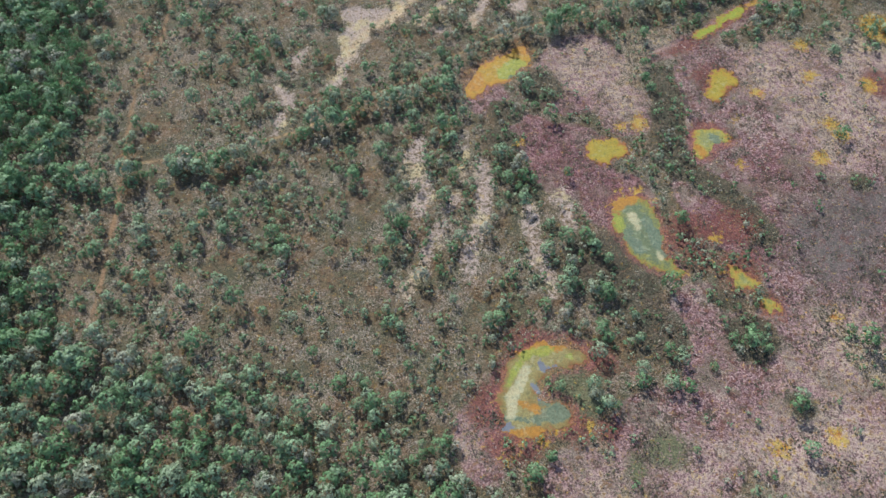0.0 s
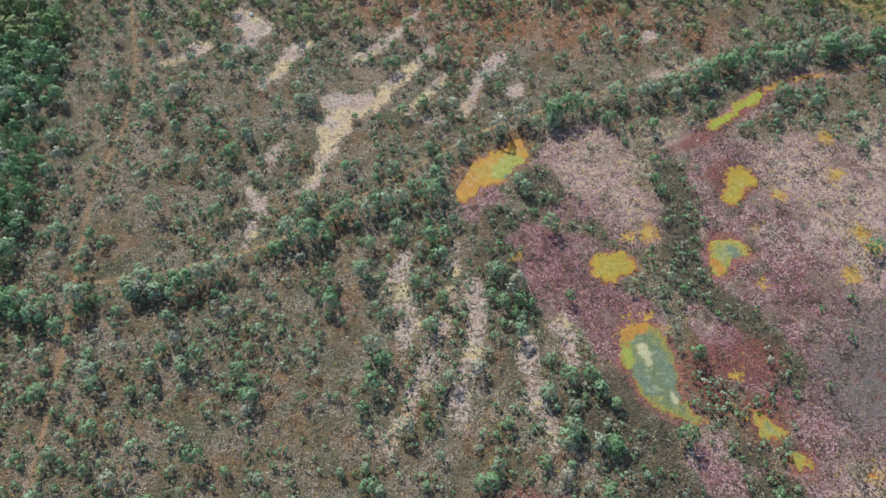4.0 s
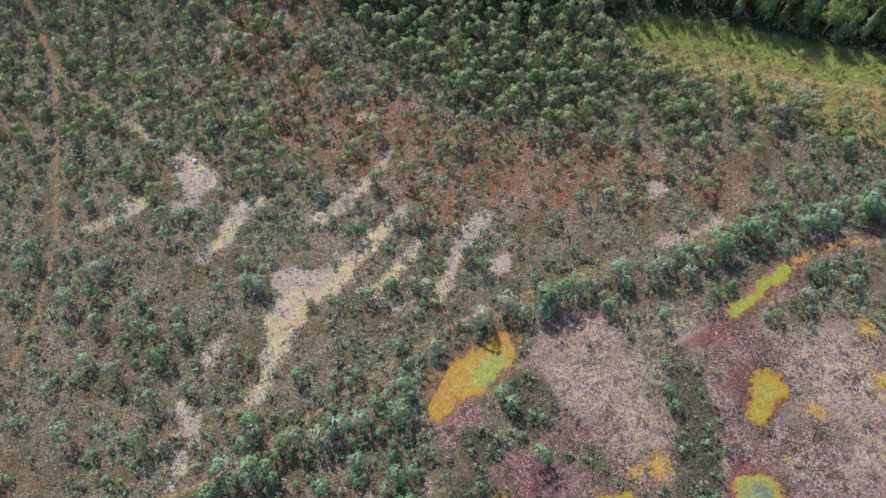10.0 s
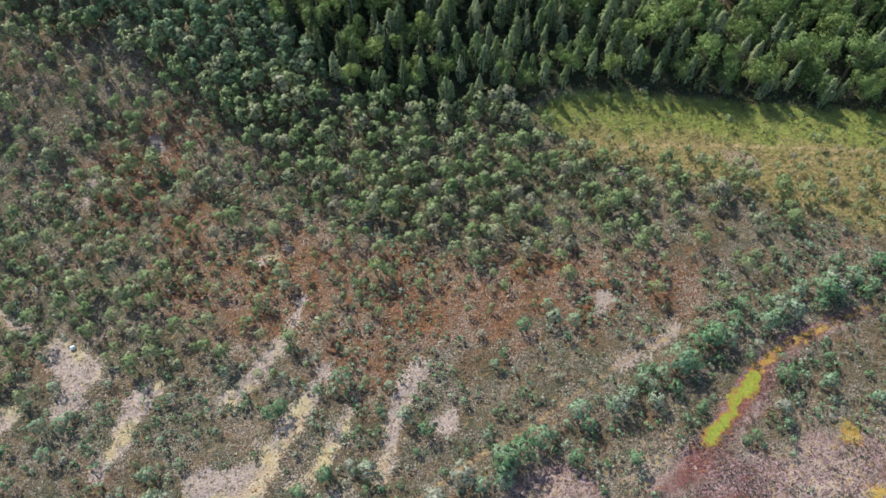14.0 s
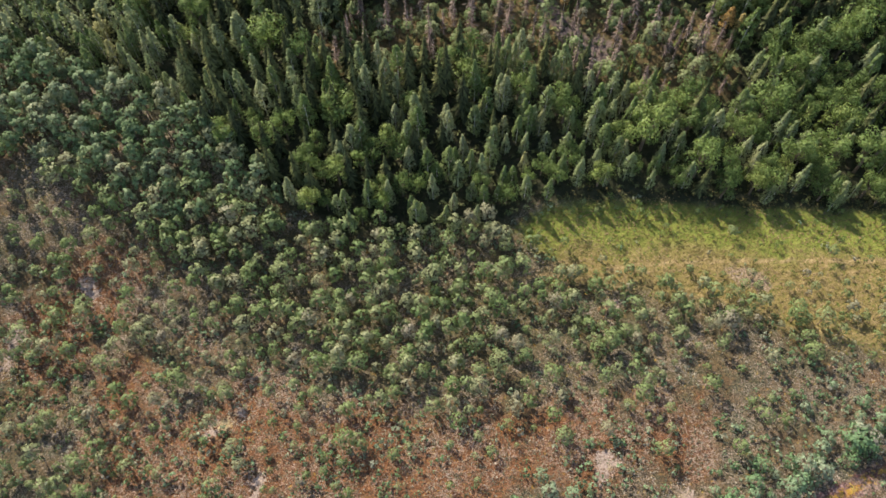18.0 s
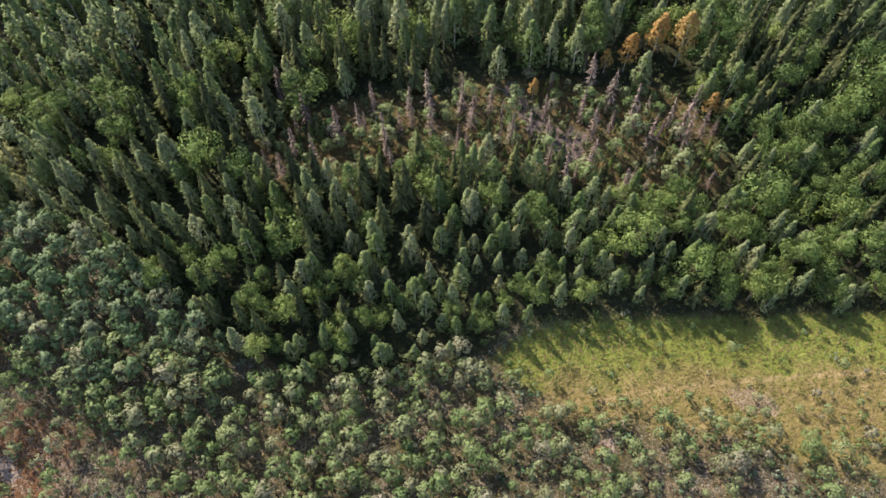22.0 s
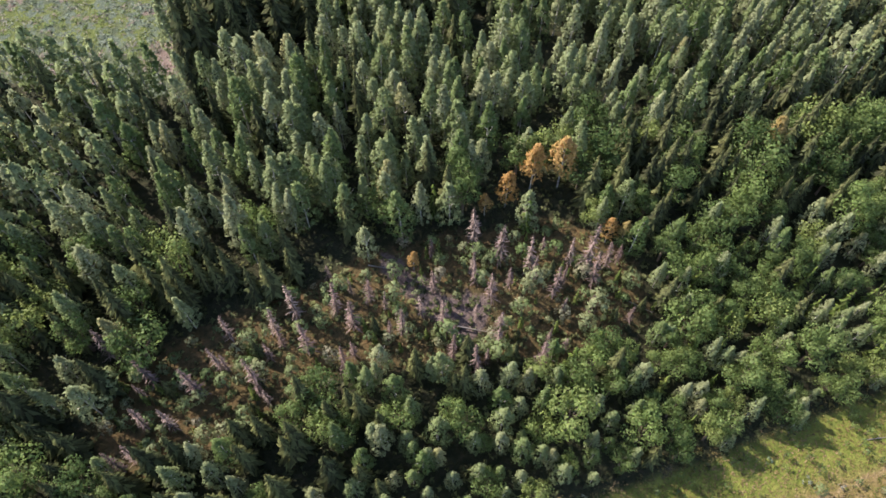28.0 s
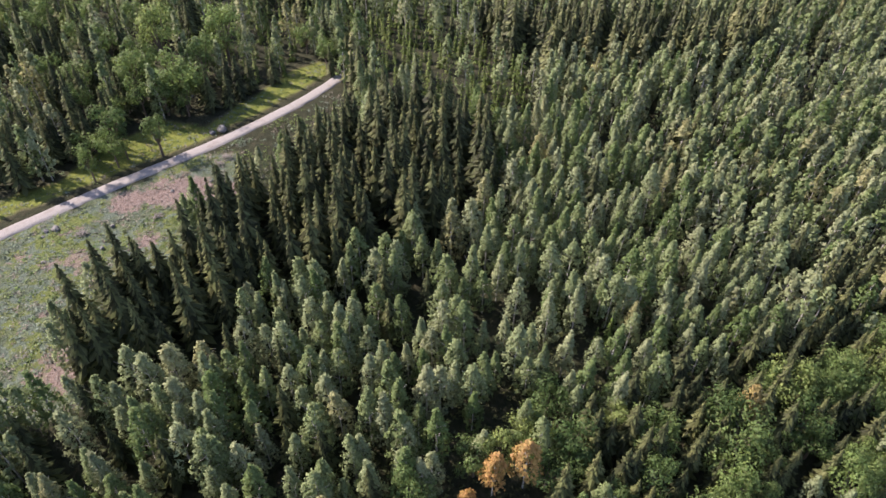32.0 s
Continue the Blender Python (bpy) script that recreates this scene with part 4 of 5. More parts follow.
def pine(seed, h, w, lobes, per, bare=0.15, leaf=0.13, limbs=3):
    """A bog pine: thin bent trunk, a few limbs, a close dome of small rounded clumps."""
    r = np.random.default_rng(seed)
    bend = r.normal(0, 0.05 * h, 2)
    path = [(bend[0] * t * t, bend[1] * t * t, h * 0.9 * t - 0.3 * (t == 0)) for t in (0, 0.5, 1)]
    wood = [tube(path, [0.02 * h, 0.014 * h, 0.004 * h], 4 if limbs else 3)]
    mid = np.array([bend[0] * 0.4, bend[1] * 0.4, h * (bare + 0.45 * (1 - bare))])
    reach = np.array([0.36 * w, 0.36 * w, 0.40 * h * (1 - bare)])
    ang0, vs = r.uniform(0, 6.28), []
    for k in range(lobes):
        c0 = 1 - 1.5 * (k + 0.4) / lobes
        s0, ang = math.sqrt(max(0.0, 1 - c0 * c0)), ang0 + 2.4 * k + r.normal(0, 0.25)
        way = np.array([s0 * math.cos(ang), s0 * math.sin(ang), c0])
        c = mid + way * reach * r.uniform(0.72, 1.12)
        if limbs and k % 4 == 1:
            wood.append(tube([(bend[0] * 0.2, bend[1] * 0.2, c[2] - 0.12 * h), c], [0.009 * h, 0.003 * h], 3))
        rad = w * r.uniform(0.13, 0.21)
        d = ball(per, r) + way * 0.7 + [0, 0, 0.25]
        d /= np.linalg.norm(d, axis=1)[:, None]
        p = c + d * rad * [1, 1, 0.9] * r.uniform(0.6, 1.08, (per, 1))
        dome = (p - mid) / reach
        dome /= np.linalg.norm(dome, axis=1)[:, None]
        vs.append(sprays(p, d * 0.4 + dome * 0.8, leaf, r, up=0.1, keep=0.16))
    return join(wood), join(vs)


def spruce(seed, h, w, tiers=16, bottom=0.17, most=11):
    """A spruce: straight trunk, tiers of narrow drooping boughs in a ragged cone."""
    r = np.random.default_rng(seed)
    wood = tube([(0, 0, -0.4), (0, 0, h * 0.5), (0, 0, h)], [0.014 * h, 0.009 * h, 0.02], 4)
    vs, fs, n = [], [], 0
    for k in range(tiers):
        t = max((k + r.uniform(-0.35, 0.35)) / tiers, 0)
        z, rad = h * (bottom + (1 - bottom) * t), w * 0.5 * (1 - t) ** 0.85 * r.uniform(0.8, 1.12) + 0.10
        m = max(4, int(most - 4 * t))
        off = r.uniform(0, 6)
        for j in range(m):
            a = off + 2 * math.pi * j / m + r.normal(0, 0.22)
            q = rad * r.uniform(0.45, 1.28)
            d, s = np.array([math.cos(a), math.sin(a), 0]), np.array([-math.sin(a), math.cos(a), 0])
            wd, drop = 0.17 * q + 0.085, q * r.uniform(0.25, 0.7)
            zz = z + r.normal(0, 0.012 * h)
            vs += [np.array([0, 0, zz + 0.03 * h]), d * q * 0.6 + s * wd + [0, 0, zz - drop * 0.75], d * q + [0, 0, zz - drop], d * q * 0.6 - s * wd + [0, 0, zz - drop * 0.75]]
            fs += [(n, n + 1, n + 2), (n, n + 2, n + 3)]
            n += 4
    v, f = np.array(vs), np.array(fs)
    v, f = v[f].reshape(-1, 3), np.arange(f.size).reshape(-1, 3)
    d = v[f].mean(1) * [1, 1, 0]
    return wood, rounded(v, f, d / (np.linalg.norm(d, axis=1)[:, None] + 1e-6) + [0, 0, 0.75], 0.45)


def birch(seed, h, w, count, low=0.2, point=1.6, leaf=0.13):
    """A birch: pale slim trunk, a compact tall crown with a pointed top and uneven, clustered sprays."""
    r = np.random.default_rng(seed)
    bend = r.normal(0, 0.025 * h, 2)
    wood = [tube([(bend[0] * t * t, bend[1] * t * t, h * t - 0.4 * (t == 0)) for t in (0, 0.5, 0.95)], [0.013 * h, 0.009 * h, 0.01], 4)]
    for k in range(4):
        a, t = 2.4 * k, 0.3 + 0.12 * k
        wood.append(tube([(0, 0, h * t), (0.3 * w * math.cos(a), 0.3 * w * math.sin(a), h * (t + 0.15))], [0.006 * h, 0.002 * h], 3))
    groups = max(count // 5, 8)
    t = r.uniform(0, 1, groups) ** 0.85
    a = r.uniform(0, 2 * math.pi, groups)
    prof = np.clip(1 - t, 0, 1) ** (1 / point) * np.clip(0.55 + t * 1.9, 0, 1)
    k1, k2 = r.uniform(0, 6.28, 2)
    lumps = 1 + 0.18 * np.sin(3 * a + 7 * t + k1) + 0.16 * np.sin(2 * a - 13 * t + k2)
    rad = 0.5 * w * prof * lumps * r.uniform(0.45, 1.0, groups) ** 0.35
    c = np.stack([bend[0] * t * t + rad * np.cos(a), bend[1] * t * t + rad * np.sin(a), h * (low + (1 - low) * t) - 0.12 * rad], -1)
    d = np.stack([np.cos(a), np.sin(a), 0.25 + 0.9 * t], -1)
    pick = r.integers(0, groups, count)
    b = ball(count, r)
    p = c[pick] + b * (w * r.uniform(0.02, 0.075, (count, 1))) * [1, 1, 1.25]
    dd = d[pick] / np.linalg.norm(d[pick], axis=1)[:, None] * 0.85 + b * 0.35
    return join(wood), sprays(p, dd, leaf, r, 1.25, 0.1)


def broadleaf(seed, h, w, count):
    """A spreading broad-leaved tree: forked trunk, round lobes of leaves."""
    r = np.random.default_rng(seed)
    wood = [tube([(0, 0, -0.4), (0, 0, h * 0.35)], [0.03 * h, 0.022 * h])]
    k = 11
    cen, rads = [], []
    for i in range(k):
        a, t = 2.4 * i, r.uniform(0.25, 0.95)
        o = w * 0.36 * math.sqrt(max(0.05, 1 - (t - 0.45) ** 2 * 2.6)) * r.uniform(0.5, 1)
        cen.append([o * math.cos(a), o * math.sin(a), h * (0.25 + 0.62 * t)])
        rads.append(w * r.uniform(0.15, 0.23))
        wood.append(tube([(0, 0, h * 0.3), tuple(cen[-1])], [0.014 * h, 0.003 * h], 3))
    cen, rads = np.array(cen), np.array(rads)
    pick = r.integers(0, k, count)
    d = ball(count, r)
    d[:, 2] += 0.25
    p = cen[pick] + d * rads[pick][:, None] * r.uniform(0.6, 1.2, (count, 1))
    return join(wood), sprays(p, d, 0.018 * w + 0.052, r, 1.2, 0.2)


def dead_spruce(seed, h, w):
    """A dead spruce: bare trunk with thin drooping grey twigs."""
    r = np.random.default_rng(seed)
    wood = tube([(0, 0, -0.3), (0.02 * h, 0, h * 0.5), (0.03 * h, 0.01 * h, h)], [0.016 * h, 0.011 * h, 0.02])
    vs, fs, n = [], [], 0
    for k in range(100):
        t = 0.12 + 0.86 * (k + 0.5) / 100
        a, q = 2.4 * k + r.normal(0, 0.3), (w * 0.5 * (1 - t) ** 0.7 + 0.15) * r.uniform(0.3, 1.25)
        d, z = np.array([math.cos(a), math.sin(a), 0]), h * t
        b, e = d * 0.03 + [0.03 * h * t, 0, z], d * q + [0.03 * h * t, 0, z - q * r.uniform(0.15, 0.6)]
        s = np.array([-d[1], d[0], 0]) * 0.055
        vs += [b + [0, 0, 0.05], (b + e) / 2 + s * 1.6, e, (b + e) / 2 - s * 1.6 - [0, 0, 0.05]]
        fs += [(n, n + 1, n + 2), (n, n + 2, n + 3)]
        n += 4
    return wood, (np.array(vs), np.array(fs))


# ---- trees: kinds, and where they stand ----
def spread(x0, x1, y0, y1, gap, seed, keep):
    """Places about gap metres apart, kept with the chance that keep(x, y) gives."""
    r = np.random.default_rng(seed)
    x, y = np.meshgrid(np.arange(x0, x1, gap), np.arange(y0, y1, gap * 0.87))
    x = x + (np.arange(x.shape[0]) % 2)[:, None] * gap * 0.5
    x, y = x + r.uniform(-0.42, 0.42, x.shape) * gap, y + r.uniform(-0.42, 0.42, y.shape) * gap
    x, y = x.ravel(), y.ravel()
    ok = r.uniform(0, 1, x.shape) < keep(x, y)
    return x[ok], y[ok]


class Kind:
    """A kind of tree: a few shapes, made once; the nearest stand as things, the rest as one wood."""

    def __init__(self, name, label, category, group, wood_mat, leaf_mat, shapes):
        self.name, self.label, self.category, self.group = name, label, category, group
        self.wood_mat, self.leaf_mat, self.shapes = wood_mat, leaf_mat, shapes
        self.data = []
        for wood, crown in shapes:
            a, b = np_mesh("trunk", *wood, None, True), np_mesh("crown", *crown[:2], None, False, *crown[2:])
            a.materials.append(wood_mat), b.materials.append(leaf_mat)
            self.data.append((a, b))

    def plant(self, x, y, scale, things, seed=1, stuff_name="", stuff_label="", sink=0.0, wide=None):
        r = np.random.default_rng(seed)
        z, turn, which = land(x, y) - sink, r.uniform(0, 360, len(x)), r.integers(0, len(self.shapes), len(x))
        wide = np.ones(len(x)) if wide is None else wide
        rest = []
        for i in range(len(x)):
            if things[i]:
                root = new(self.name)
                root.empty_display_size = 0.2
                root.matrix_basis = pose(x[i], y[i], z[i], 0, 0, turn[i]) @ Matrix.Diagonal((scale[i] * wide[i], scale[i] * wide[i], scale[i], 1))
                tagged(root, self.label, self.category, self.group)
                for nm, me in zip(("trunk", "crown"), self.data[which[i]]):
                    new(nm, me).parent = root
            else:
                rest.append(i)
        if not rest:
            return
        wv, wf, cv, cf, cn, tint, nw, nc = [], [], [], [], [], [], 0, 0
        for i in rest:
            c, s = math.cos(radians(turn[i])), math.sin(radians(turn[i]))
            m = np.array([[c, s, 0], [-s, c, 0], [0, 0, 1]]) * [1, 1, 1]
            sc = np.array([scale[i] * wide[i], scale[i] * wide[i], scale[i]])
            (v, f), (u, g, *nn) = self.shapes[which[i]]
            cn += [k @ m for k in nn]
            wv.append((v * sc) @ m + [x[i], y[i], z[i]]), wf.append(f + nw)
            cv.append((u * sc) @ m + [x[i], y[i], z[i]]), cf.append(g + nc)
            tint.append(np.full(len(u), r.uniform()))
            nw, nc = nw + len(v), nc + len(u)
        root = new(stuff_name or self.name + "_wood")
        tagged(root, stuff_label or self.label, self.category, kind="stuff")
        part("trunks", np_mesh("trunks", np.concatenate(wv), np.concatenate(wf), None, True), self.wood_mat, root)
        part("crowns", np_mesh("crowns", np.concatenate(cv), np.concatenate(cf), {"tint": np.concatenate(tint)}, False, np.concatenate(cn) if cn else None), self.leaf_mat, root)


def nearest(x, y, line, count):
    """The count places next to a line on the plan."""
    d = chain(x, y, line, 0.0)
    lim = np.sort(d)[min(count, len(d)) - 1]
    return d <= lim


PINE = Kind("bog_pine", "low grey-green pine with a rounded crown on the bog", "pine tree", "pines on the bog", PINE_BARK, PINE_LEAF,
            [pine(100 + k, h, w, lobes, 17, bare, 0.165) for k, (h, w, lobes, bare) in enumerate([(3.3, 2.7, 14, .16), (3.8, 2.5, 14, .2), (2.9, 2.9, 14, .12), (4.2, 2.9, 16, .22), (3.1, 2.3, 13, .18), (3.5, 3.2, 17, .15)])])
BELT = Kind("edge_pine", "olive green pine with a bare stem at the bog edge", "pine tree", "pines at the bog edge", PINE_BARK, OLIVE_PINE_LEAF,
            [pine(120 + k, h, w, lobes, 17, bare, 0.165) for k, (h, w, lobes, bare) in enumerate([(4.2, 2.8, 14, .34), (4.8, 2.5, 14, .36), (3.6, 2.6, 13, .28), (4.4, 3.1, 16, .32), (4.0, 2.4, 14, .3)])])
DEEP = Kind("forest_pine", "tall blue-green pine standing close before the forest", "pine tree", "pines before the forest", PINE_BARK, DEEP_PINE_LEAF,
            [pine(160 + k, h, w, lobes, 16, bare, 0.175) for k, (h, w, lobes, bare) in enumerate([(5.0, 2.5, 15, .26), (5.6, 2.4, 16, .3), (4.6, 2.7, 15, .24), (5.2, 2.9, 17, .28)])])
LOW = Kind("dwarf_pine", "knee-high grey-green dwarf pine", "shrub", "dwarf pines", PINE_BARK, PINE_LEAF,
           [pine(140 + k, h, w, 4, 11, 0.1, 0.13, 0) for k, (h, w) in enumerate([(1.0, 1.1), (1.3, 1.2), (0.8, 1.3)])])
BIRCH = Kind("birch", "slender birch with grey-green leaves in the forest", "birch tree", "birches in the forest", BIRCH_BARK, BIRCH_LEAF,
             [birch(200 + k, 10, w, 1250, low, pt, 0.165) for k, (w, low, pt) in enumerate([(4.2, .14, 1.25), (4.6, .12, 1.45), (3.9, .16, 1.1), (4.8, .14, 1.6), (4.1, .14, 1.2)])])
FAR_BIRCH = Kind("birch", "slender birch with grey-green leaves in the forest", "birch tree", "birches in the forest", BIRCH_BARK, BIRCH_LEAF,
                 [birch(250 + k, 10, w, 480, low, pt, 0.255) for k, (w, low, pt) in enumerate([(4.3, .15, 1.25), (4.7, .15, 1.5), (4.0, .16, 1.1), (4.8, .15, 1.6)])])
SPRUCE = Kind("spruce", "dark green narrow spruce in the forest", "spruce tree", "spruces in the forest", SPRUCE_BARK, SPRUCE_LEAF,
              [spruce(300 + k, 12, w, tiers) for k, (w, tiers) in enumerate([(4.4, 27), (3.9, 28), (4.7, 26), (4.1, 27)])])
YOUNG = Kind("young_spruce", "young bright green spruce on open ground", "spruce tree", "young spruces", SPRUCE_BARK, YOUNG_SPRUCE_LEAF,
             [spruce(350 + k, 8, w, 12, 0.05, 7) for k, w in enumerate([2.6, 3.0, 2.3])])
BROAD = Kind("broadleaf_tree", "fresh green round broad-leaved tree at the forest edge", "tree", "broad-leaved trees", PINE_BARK, BROAD_LEAF,
             [broadleaf(400 + k, 9, w, 1400) for k, w in enumerate([6.5, 5.5, 7.0, 5.0])])
WEST = Kind("small_broadleaf_tree", "small deep green tree at the bog edge", "tree", "trees west of the bog", PINE_BARK, WEST_LEAF,
            [broadleaf(430 + k, 4.2, w, 300) for k, w in enumerate([2.8, 3.2, 2.5])])
SHRUB = Kind("willow_shrub", "small bright green shrub on the meadow edge", "shrub", "shrubs on the meadow", PINE_BARK, BROAD_LEAF,
             [broadleaf(450 + k, 1.7, w, 110) for k, w in enumerate([1.2, 1.5, 1.0])])
GOLD = Kind("golden_birch", "birch with golden autumn leaves", "birch tree", "golden birches", BIRCH_BARK, GOLD_LEAF,
            [birch(500 + k, 9, w, 1000, .38, 1.6, 0.17) for k, w in enumerate([3.8, 4.4])])
DEAD = Kind("dead_spruce", "dead bare spruce with pinkish grey twigs in the clearing", "dead tree", "dead spruces in the clearing", SPRUCE_BARK, DEAD_TWIG,
            [dead_spruce(600 + k, 10, w) for k, w in enumerate([3.0, 3.6, 2.6])])


def no_pool(x, y):
    ok = np.ones(np.shape(x))
    for p in POOLS.values():
        ok = ok * (chain(x, y, p) > 0.5)
    return ok


def bog_density(x, y):
    z = zones(x, y)
    lump = vnoise(x, y, 9.0, 51, 2)
    d = 0.15 + 0.55 * np.clip(lump - 0.42, 0, 1) * 2.0
    d = d + 0.16 * soft(172 - y + 0.7 * np.clip(10 - x, 0, 60) + (vnoise(x, y, 12, 59) - 0.5) * 20, 18)   # closer towards the forest
    d = d + 0.72 * soft(y - 28 + 0.36 * x + (vnoise(x, y, 9, 52) - 0.5) * 16, 6)           # thicker at the near edge
    d = d + 0.75 * soft(np.minimum(chain(x, y, RIDGE, 2.6), chain(x, y, RIDGE_FAR, 2.0)), 1.5)
    d = d + 0.8 * soft(x + np.interp(y, [80, 140, 165, 190], [77, 81, 92, 108]) + (vnoise(x, y, 10, 53) - 0.5) * 8, 4)                         # the wood to the west
    d = d + 0.5 * soft(150 - y + 0.1 * x + 20 * (vnoise(x, y, 16, 54)), 12) * soft(x - 60, 20)
    d = d + 0.4 * soft(chain(x, y, [(66.6, 120.8), (74.9, 124.3), (78.3, 121.9), (87.3, 130.4)], 2.5), 2.0)
    d = d + 0.22 * soft(discs(x, y, [(29, 62, 6), (36, 54, 5), (54, 47, 3.5)]), 2.0)
    d = d * (1 - 0.97 * z["pink"]) * (1 - 0.95 * z["pale"]) * (1 - z["path"]) * (1 - 0.93 * z["meadow"])
    d = d * (np.minimum(chain(x, y, TRAIL, 0.9), chain(x, y, TRAIL_FORK, 1.0)) > 0)
    d = d * (1 - 0.93 * soft(chain(x, y, HEATH_IN_PINK), 1.0))
    for p in POOLS.values():
        d = d * (chain(x, y, p) > 1.7)
    return d


def belt(x, y):
    """The thick belt of pines before the forest."""
    low = belt_low(x)
    high = np.interp(x, [-120, 20, 44, 50, 62, 82, 95, 120], [300, 300, 197, 187, 183, 175, 168, 157])
    w = (vnoise(x, y, 9, 55, 3) - 0.5) * 12
    thick = np.interp(x, [-60, 30, 52, 80, 100], [0.98, 0.98, 0.66, 0.55, 0.5]) * (0.72 + 0.55 * vnoise(x, y, 6, 60))
    return thick * soft(low - y + w, 6.5) * soft(y - high + w * 0.4, 3) * soft(y - edge_y(x) - 3, 2)


px, py = spread(-112, 116, 14, 266, 2.6, 61, lambda x, y: np.clip(np.maximum(bog_density(x, y), belt(x, y)) * (y < edge_y(x) + 2), 0, 0.96))
b = belt(px, py)
deep = soft(205 - py - 0.25 * np.clip(px, -60, 0) + 0.12 * np.clip(px - 20, 0, 60), 16) * b
tall = 1 + 0.12 * b + 0.45 * deep + 0.35 * soft(np.minimum(chain(px, py, RIDGE, 2.6), chain(px, py, RIDGE_FAR, 2.2)), 1.5) + 0.25 * soft(px + np.interp(py, [80, 140, 165, 190], [77, 81, 92, 108]), 4) + 0.25 * soft(py - 27 + 0.36 * px, 6)
big = rng.uniform(0, 1, len(px)) < 0.36 + 0.5 * np.clip(b, 0, 1) + 0.25 * (tall > 1.2)
ps = tall * np.where(big, rng.uniform(0.72, 1.2, len(px)), rng.uniform(0.34, 0.7, len(px)))
edge = py + 26 * (vnoise(px, py, 11, 56) - 0.5) > 150
PINE.plant(px[~edge], py[~edge], ps[~edge], nearest(px[~edge], py[~edge], [(-25, 100), (20, 120)], 200), 2, "bog_pine_scrub", "scattered low grey-green pines over the bog")
within = edge & (deep > 0.35 + 0.3 * rng.uniform(0, 1, len(px)))
edge &= ~within
DEEP.plant(px[within], py[within], ps[within] * 0.84, nearest(px[within], py[within], [(-10, 215), (20, 195)], 160), 17, "forest_pine_belt", "close stand of blue-green pines before the forest")
BELT.plant(px[edge], py[edge], ps[edge], nearest(px[edge], py[edge], [(0, 175), (40, 178), (80, 165)], 260), 12, "edge_pine_belt", "belt of olive green pines before the forest")
lx, ly = spread(-105, 112, 16, 205, 1.75, 57, lambda x, y: 0.85 * no_pool(x, y) * np.clip(vnoise(x, y, 8, 58, 3) * 2.6 - 0.62, 0.12, 1) * (1 - 0.93 * zones(x, y)["pink"]) * (1 - 0.8 * zones(x, y)["pale"]) * (1 - zones(x, y)["path"]) * (1 - 0.9 * zones(x, y)["meadow"]) * (y < edge_y(x)))
LOW.plant(lx, ly, rng.uniform(0.5, 1.5, len(lx)), np.zeros(len(lx), bool), 13, "dwarf_pine_cover", "knee-high grey-green dwarf pines dotted over the bog")


def shares(x, y):
    """Forest: chances of birch, spruce, broadleaf."""
    w = (vnoise(x, y, 14, 71) - 0.5) * 14
    into = y - edge_y(x)
    f = soft(-into + 1, 1.5)
    clear, cut = soft(inside(x, y, CLEARING) + w * 0.3, 2), soft(np.minimum(inside(x, y, CLEARCUT), inside(x, y, VERGE)), 1.0)
    clear = np.maximum(clear, soft(discs(x, y, [(a, b, 0.62 * r) for a, b, r in BRIGHT] + [(98, 239, 3.6), (88.5, 240, 3.2), (93, 239.5, 3.0), (136.5, 222.5, 2.6), (101.5, 224.5, 2.2)]), 0.5))
    road_gap = soft(chain(x, y, ROAD, 4.5) + 2.9 * (x > 141), 1.0)
    stand = soft(np.minimum(inside(x, y, SPRUCE_STAND), inside(x, y, FAR_SPRUCE)) + w * 0.15, 1.5)
    cut = np.maximum(cut, soft(inside(x, y, ROADSIDE), 1.0))
    cut = np.maximum(cut, soft(chain(x, y, [(55, 291, 2.2), (66, 287.5, 1.8), (78, 286.5, 1.4)]), 0.5))
    free = f * (1 - clear) * (1 - cut) * (1 - road_gap)
    beyond = soft(346 - y - np.clip(x - 120, 0, 60) * 0.3, 3)
    back = np.interp(x, [-60, 20, 45, 90, 105, 150, 330], [262, 262, 256, 249, 243, 226, 160])
    big = soft(back - y + w, 4)                              # the birch wood on the slope
    right = soft(80 - x + w, 6) * (1 - big)
    spr = 0.42 * soft(16 - into + w, 5) * soft(x - 62, 10) * (1 - big)
    spr = spr + 0.26 * right + 0.07 * big
    spr = np.maximum(spr, 0.55 * soft(inside(x, y, DARK_SPRUCE) + w * 0.4, 4))
    spr = np.maximum(spr, 0.62 * soft(inside(x, y, DARK_EAST) + w * 0.3, 3))
    spr = np.maximum(np.maximum(spr, stand), beyond * 0.75)
    bro = 0.36 * right * (1 - stand) + 0.15 * soft(18 - into, 5) * (1 - big)
    bro = np.maximum(bro, 0.42 * soft(into - 13 + w * 0.6, 4) * soft(4 - x, 8) * (1 - big))
    bro = np.where(beyond > 0.5, 0.12 * soft(np.abs(x - 105) - 25, 6), bro)
    bir = np.clip(1 - spr - bro, 0, 1)
    return free, bir, spr, bro, beyond, stand


fx, fy = spread(-110, 345, 165, 470, 3.3, 72, lambda x, y: shares(x, y)[0] * np.interp(y - edge_y(x), [0, 30, 60], [0.95, 0.85, 0.66]))
